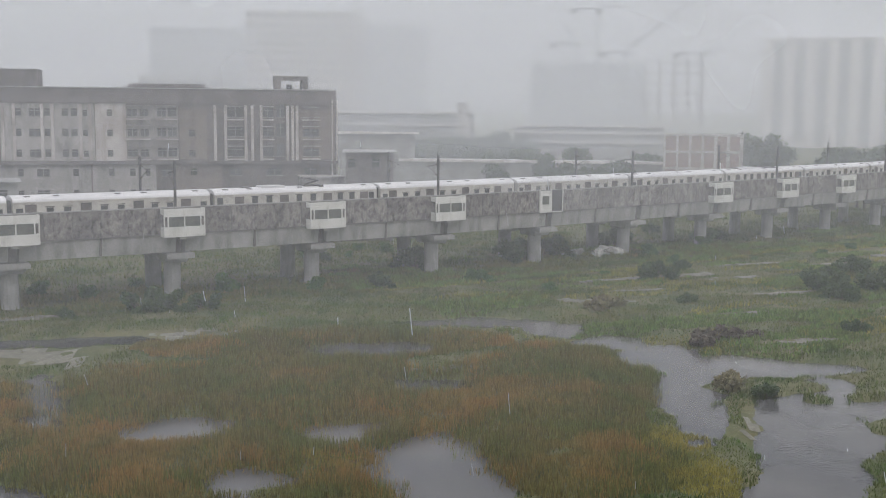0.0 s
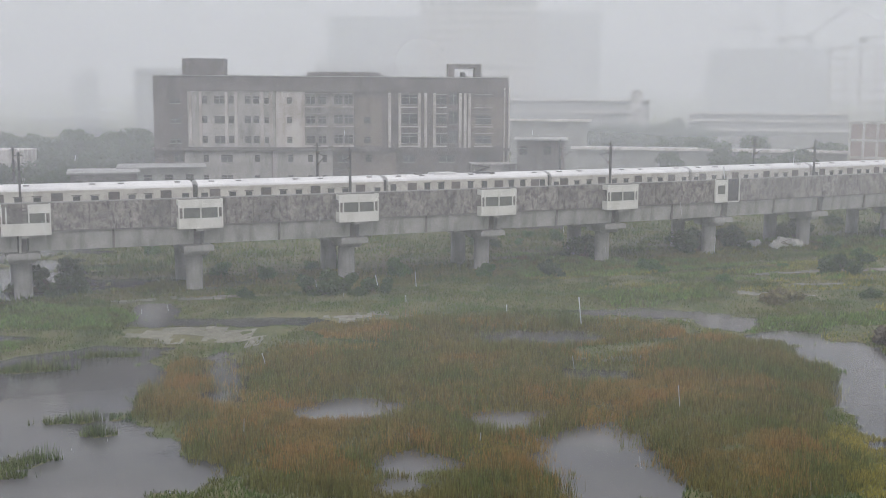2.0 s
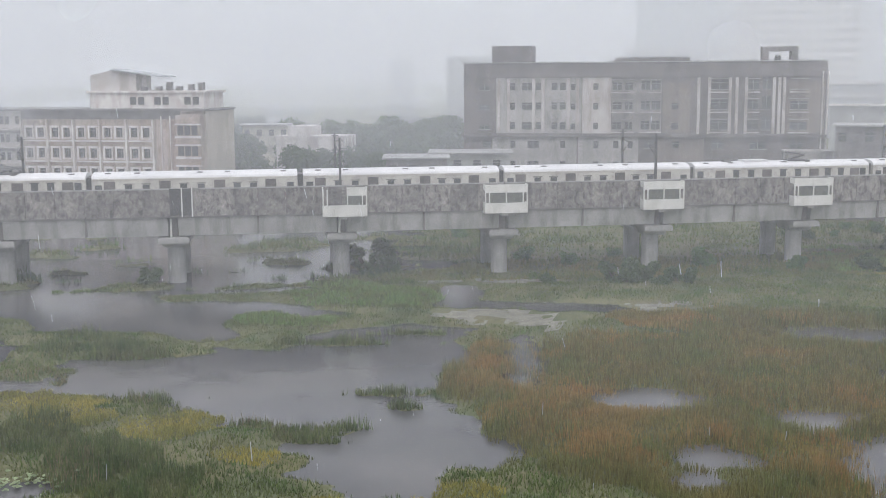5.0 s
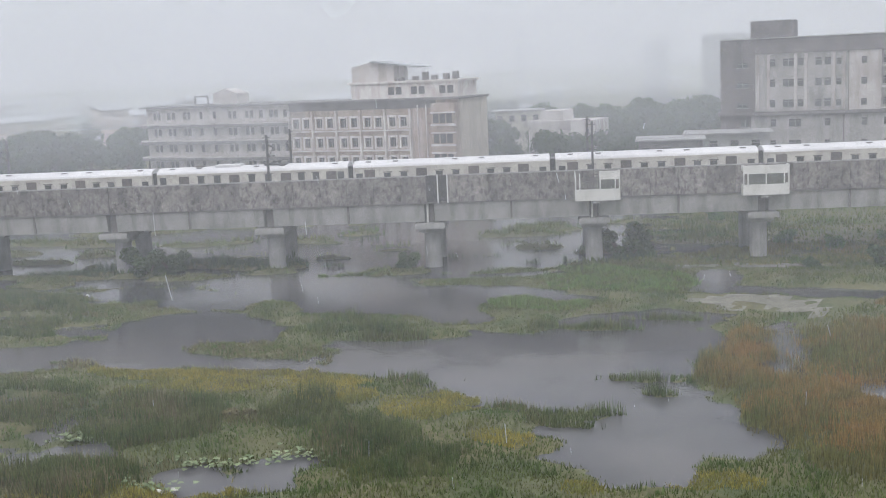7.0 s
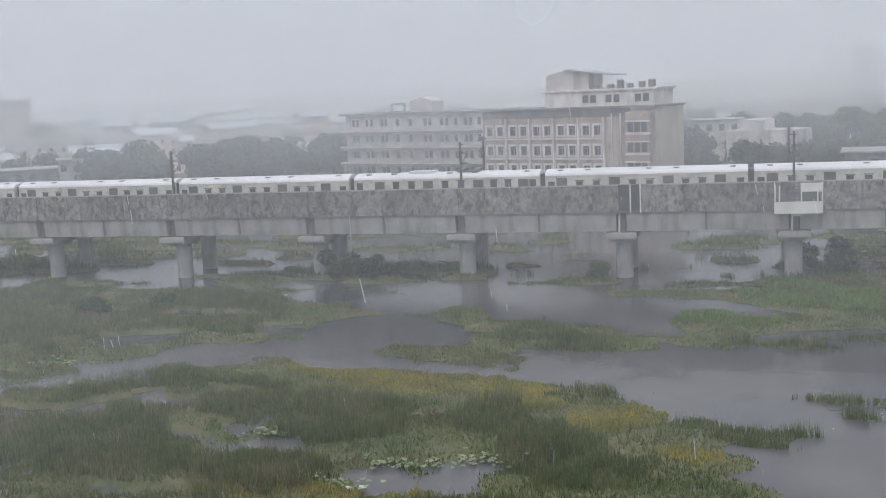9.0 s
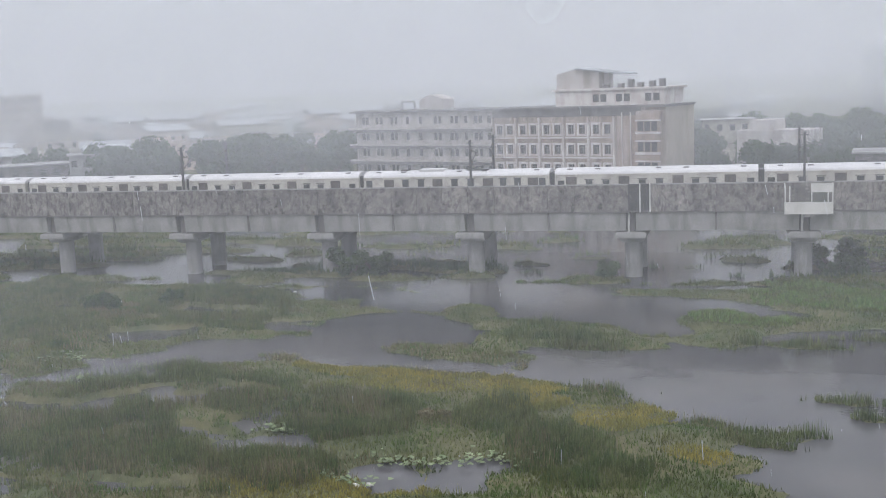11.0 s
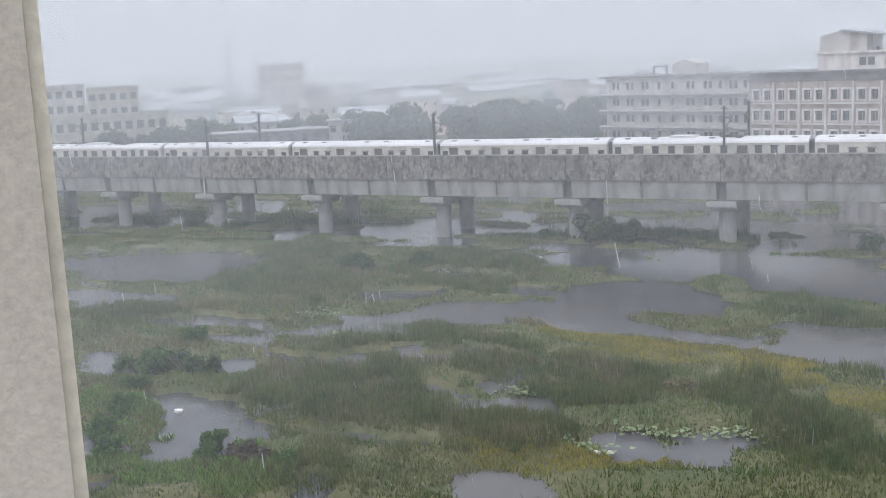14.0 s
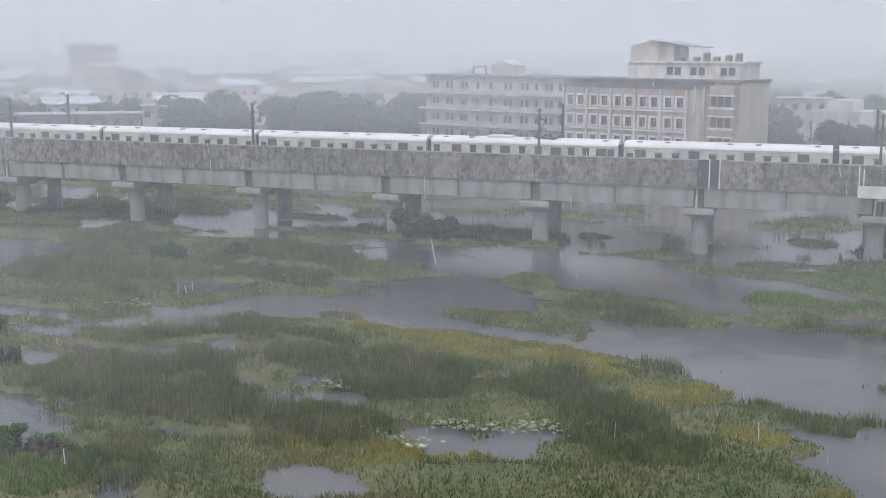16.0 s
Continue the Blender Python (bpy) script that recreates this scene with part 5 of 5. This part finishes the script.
def blades(name, label, count, box, test, height, width, mat, seed, lean=0.35):
    rs = np.random.RandomState(seed)
    x, y = rs.uniform(box[0], box[1], count), rs.uniform(box[2], box[3], count)
    keep = test(x, y, rs)
    x, y = x[keep], y[keep]
    z = land_height(x, y)
    keep = z > -0.05 - (0.4 * rs.rand(len(z)) ** 4 if height > 0.8 else 0)
    if height > 0.8:
        keep |= (z > -0.42) & (rs.rand(len(z)) < 0.05)
    x, y, z = x[keep], y[keep], z[keep]
    n = len(x)
    clump = smooth_noise(x, y, 2.2, seed + 1)
    h = height * (0.2 + 1.5 * clump ** 1.6) * (0.6 + 0.6 * rs.rand(n))
    a, b = rs.rand(n) * 6.28, rs.rand(n) * 6.28
    w = width * (0.6 + 0.8 * rs.rand(n))
    dx, dy = np.cos(a) * w, np.sin(a) * w
    lx, ly = np.cos(b) * lean * h * rs.rand(n), np.sin(b) * lean * h * rs.rand(n)
    p0, p1 = np.stack([x - dx, y - dy, z - 0.05], 1), np.stack([x + dx, y + dy, z - 0.05], 1)
    p2 = np.stack([x + lx, y + ly, z + h], 1)
    ob = new(name, fast_mesh(name, np.stack([p0, p1, p2], 1), 3, MAT[mat]))
    return tagged(ob, label, "reeds" if height > 0.5 else "grass", kind="stuff")


def mottled(x, y, seed, scale, lo):
    return smooth_noise(x, y, scale, seed) > lo


SAND = [(88, 101, 5, 1.1, -10), (97, 100, 6, 1.3, -12), (101, 95.5, 4, 0.8, -10), (97, 85, 5, 0.9, -12), (122, 98, 6, 1.3, -10), (110, 89, 4, 0.8, -10), (136, 100, 6, 1.2, -10), (76, 91, 4.5, 1.2, -30),
        (53.2, 49.5, 0.8, 4.5, -20), (85, 78, 4, 0.8, -15), (112, 103, 5, 0.9, -8), (78, 66, 4.5, 0.9, -18), (84, 94, 4, 0.8, -15), (47, 72.5, 4, 0.7, -18), (23, 111.5, 6, 1.0, -5), (17, 113, 4, 0.9, 0), (-43, 51.5, 4, 1.6, 20), (19, 94, 7, 3.2, -25), (30, 97, 8, 2.6, -22), (60, 84, 4, 1.2, -30), (56, 50, 1.0, 4.5, -40)]


def sand_bars():
    """Bare wet sand showing through the turf, lying on the ground's own shape."""
    quads = []
    for cx, cy, rx, ry, turn in SAND:
        a = radians(turn)
        for i in range(-8, 8):
            for j in range(-4, 4):
                c = []
                for u, v in ((i, j), (i + 1, j), (i + 1, j + 1), (i, j + 1)):
                    p, q = u / 8 * rx * 1.5, v / 4 * ry * 1.5
                    c.append((cx + p * math.cos(a) - q * math.sin(a), cy + p * math.sin(a) + q * math.cos(a)))
                mx, my = sum(k[0] for k in c) / 4, sum(k[1] for k in c) / 4
                r = math.hypot(((mx - cx) * math.cos(a) + (my - cy) * math.sin(a)) / rx, (-(mx - cx) * math.sin(a) + (my - cy) * math.cos(a)) / ry)
                if r + (float(smooth_noise(np.array([mx]), np.array([my]), 1.8, 71)[0]) - 0.5) * 3.2 < 0.72:
                    z = land_height(np.array([k[0] for k in c]), np.array([k[1] for k in c])) + 0.05
                    if z.min() < 0.03:
                        continue
                    quads.append([(k[0], k[1], float(w)) for k, w in zip(c, z)])
    tagged(new("sand_bars", fast_mesh("sand_bars", np.array(quads), 4, MAT["sand"])), "pale bare patches of wet sand in turf", "ground", kind="stuff")


sand_bars()
near = (-130, 130, 36, 116)
bed = lambda x, y: inside(x, y, BED)
rust = lambda x, y, r: smooth_noise(x, y, 7, 31) + 0.13 * np.clip(blobs(x, y, RUST), -1, 1) + (r.rand(len(x)) - 0.5) * 0.35
yellow = lambda x, y: inside(x, y, YELLOW)
tall = lambda x, y: inside(x, y, TALL) | (blobs(x, y, STRIPS) > -0.1)
blades("brown_reeds", "rusty brown reed bed standing in flood water", 420000, (4, 74, 38, 104), lambda x, y, r: bed(x, y) & (rust(x, y, r) > 0.5), 0.85, 0.035, "reed_brown", 41)
blades("green_reeds", "green reeds growing among the brown reed bed", 320000, (4, 74, 38, 104), lambda x, y, r: bed(x, y) & (rust(x, y, r) < 0.5), 0.9, 0.035, "reed_olive", 42)
blades("tall_green_reeds", "tall dark green reeds in shallow water", 700000, (-90, 65, 40, 112), lambda x, y, r: tall(x, y) & mottled(x, y, 33, 4, 0.38), 1.0, 0.035, "reed_green", 43)
blades("dead_reeds", "brown withered reeds among the green", 45000, (-60, 0, 44, 84), lambda x, y, r: tall(x, y) & mottled(x, y, 36, 6, 0.56), 1.1, 0.035, "reed_dead", 46)
blades("yellow_sedge", "low yellow-green sedge mat", 500000, (-50, 70, 40, 90), lambda x, y, r: yellow(x, y), 0.4, 0.04, "reed_yellow", 44, 0.8)
blades("marsh_grass", "short green marsh grass", 850000, near, lambda x, y, r: (blobs(x, y, SAND) < -0.1) & ~bed(x, y) & ~yellow(x, y) & ((mottled(x, y, 37, 7, 0.36) & ((x < 62) | mottled(x * 0.35, y, 58, 4, 0.45))) | (r.rand(len(x)) < 0.42)), 0.38, 0.04, "grass", 45, 0.8)
blades("far_grass", "rough green grass beyond the viaduct", 420000, (-170, 200, 112, 235), lambda x, y, r: mottled(x * 0.4, y, 38, 8, 0.42) | (r.rand(len(x)) < 0.3), 0.6, 0.08, "grass", 47, 0.7)

blades("dark_rushes", "dark rushes along the wet foot of the viaduct", 30000, (-125, 0, 116.5, 122.5), lambda x, y, r: mottled(x, y, 51, 3, 0.54), 0.7, 0.05, "leaf", 52)
blades("drowned_rushes", "dark ragged rushes standing in viaduct flood water", 26000, (-125, 12, 116.5, 125), lambda x, y, r: mottled(x * 0.5, y, 61, 1.6, 0.52), 1.0, 0.07, "leaf", 62, 0.5)
blades("flood_grass", "grass tufts in flood water beyond the viaduct", 60000, (-125, 30, 126, 190), lambda x, y, r: mottled(x * 0.3, y, 63, 3, 0.5), 0.95, 0.09, "grass", 64, 0.6)
blades("bank_rushes", "dark rushes at the viaduct foot", 40000, (14, 130, 112, 124), lambda x, y, r: mottled(x, y, 53, 5, 0.5), 0.7, 0.05, "reed_olive", 54)
LUSH = [(-48.6, 48.7, 7.3, 3.4, -37), (-39.9, 42.3, 5.8, 2.3, 11), (-37.3, 45.6, 2.5, 1.6, -29), (6.3, 107.0, 7.5, 5.9, -39),
        (-0.2, 97.2, 4.9, 3.8, -46), (-36.3, 44.3, 5.1, 2.8, -42), (8.2, 104.8, 5.4, 2.8, -14), (-23.3, 115.2, 5.2, 2.9, -64)]
blades("lush_weeds", "bright green water weeds on marsh bank", 480000, (-70, 20, 38, 115), lambda x, y, r: inside(x, y, LUSH), 0.5, 0.055, "lush", 48, 1.0)

blades("meadow_weeds", "patchy bright green weeds on the drier bank", 260000, (58, 165, 62, 130), lambda x, y, r: (blobs(x, y, SAND) < 0.1) & mottled(x * 0.45, y, 83, 6, 0.5), 0.6, 0.055, "lush", 84, 0.9)
blades("meadow_sedge", "tawny sedge streaks on the drier bank", 90000, (58, 165, 62, 122), lambda x, y, r: (blobs(x, y, SAND) < 0.1) & mottled(x * 0.35, y, 86, 4, 0.57), 0.5, 0.05, "reed_yellow", 87, 0.9)
blades("west_withered", "tawny withered grass between the western pools", 90000, (-75, -8, 42, 100), lambda x, y, r: mottled(x * 0.6, y, 88, 4, 0.57), 0.55, 0.04, "reed_dead", 89, 0.8)

rs = np.random.RandomState(77)
pads = []
for cx, cy, rx, ry, n in ((-17.5, 57.3, 3.4, 0.9, 90), (-13.0, 58.4, 2.4, 0.9, 60), (-27.5, 61.6, 1.4, 0.6, 50), (-20.5, 53.5, 2.0, 0.8, 60), (-45, 71.5, 4.0, 0.8, 90), (-52, 77, 2.0, 1.5, 60)):
    for k in range(n):
        x, y, r, a = cx + rs.normal() * rx * 0.5, cy + rs.normal() * ry * 0.5, rs.uniform(0.07, 0.2), rs.rand() * 6.28
        z = max(0.05, float(land_height(np.array([x]), np.array([y]))[0])) + rs.uniform(0.05, 0.35)
        pads.append([(x + r * math.cos(a + q), y + r * math.sin(a + q), z + 0.05 * math.sin(2 * q + a)) for q in np.linspace(0, 6.28, 7)[:-1]])
tagged(new("water_lettuce", fast_mesh("water_lettuce", np.array(pads), 6, MAT["pads"])), "pale green floating water lettuce patches", "water plants", kind="stuff")

# litter
for x, y, s in ((-19.5, 53, 0.3), (-33.5, 46.3, 0.32), (-18.8, 53.4, 0.22), (-44.5, 106, 0.28), (-46, 92, 0.25), (-46, 51.5, 0.25)):
    f = thing("litter", "white plastic litter lying in marsh", "litter", pose(x, y, 0.12, 20, 10, 30 * x), "litter")
    part("bag", Shape().prism([(s * math.cos(a) * (1 + 0.3 * math.sin(3 * a)), s * 0.6 * math.sin(a)) for a in np.linspace(0, 6.28, 11)[:-1]], 0, s * 0.7, "z"), "foam", f)

# ---- the house that the camera looks out of ----
wx, wy = 1.2 * -math.sin(radians(46.5)), 1.2 * math.cos(radians(46.5))
col = thing("window_jamb", "sand-textured plaster window jamb with cream edge", "wall", pose(wx, wy, 0, 0, 0, 46.5), kind="structure")
part("jamb_edge", Shape().box(-0.0138, 0.0, 0.0, 0.25, 19.0, 22.4), "plaster_edge", col)
part("jamb_face", Shape().box(-1.2, -0.014, -0.012, 0.25, 19.0, 22.4), "plaster", col)
home = thing("terrace", "plastered roof terrace under the camera", "terrace", kind="structure")
part("terrace_slab", Shape().box(-14, 14, -12.0, 0.35, 0, 19.0), "plaster", home)
part("stair_house", Shape().box(-3, 4, -12.0, -7.0, 19.0, 21.8), "plaster", home)

# ---- veils of rain between the things ----
# reach, thickness, height, the heights between which it thickens, and where along x a squall fades out
VEILS = [(38, 0.13, 90, 3, 15, None), (80, 0.08, 120, 1, 12, None), (135, 0.13, 160, 0.5, 10, None), (205, 0.22, 200, 1, 12, None),
         (300, 0.27, 260, 1, 12, None), (430, 0.27, 320, 1, 14, None), (580, 0.46, 420, 1, 14, None), (41, 0.085, 14, 0.0, 5.0, (-10.0, -40.0))]
for y, amount, high, low, hi, side in VEILS:
    s = Shape()
    n = 24
    for k in range(n):
        a0, a1 = radians(-80 + 160 * k / n), radians(-80 + 160 * (k + 1) / n)
        p, q = (y * 1.35 * math.sin(a0), y * math.cos(a0)), (y * 1.35 * math.sin(a1), y * math.cos(a1))
        s.quad((*p, 0), (*q, 0), (*q, high), (*p, high))
    me = s.mesh("rain_veil", mist_material(amount, low, hi, side))
    tagged(new("rain_veil", me), "drifting veil of monsoon rain and mist", "rain", kind="stuff")

# rain in the air before the window
rs = np.random.RandomState(5)
n = 130
az, el, d = np.radians(rs.uniform(-58, 52, n)), np.radians(rs.uniform(-24, -1, n)), rs.uniform(6, 26, n)
p = np.stack([-np.sin(az) * np.cos(el) * d, np.cos(az) * np.cos(el) * d, 20.6 + np.sin(el) * d], 1)
ln, wd = rs.uniform(0.05, 0.16, n), rs.uniform(0.0012, 0.0035, n)
ux, uy = np.cos(az) * wd, np.sin(az) * wd
sl = rs.normal(0.12, 0.1, n) * ln
a0 = np.stack([p[:, 0] - ux, p[:, 1] - uy, p[:, 2]], 1)
a1 = np.stack([p[:, 0] + ux, p[:, 1] + uy, p[:, 2]], 1)
a2 = np.stack([p[:, 0] + sl + ux, p[:, 1] + uy, p[:, 2] - ln], 1)
a3 = np.stack([p[:, 0] + sl - ux, p[:, 1] - uy, p[:, 2] - ln], 1)
tagged(new("falling_rain", fast_mesh("falling_rain", np.stack([a0, a1, a2, a3], 1), 4, MAT["rain"])), "slanting streaks of heavy falling rain", "rain", kind="stuff")
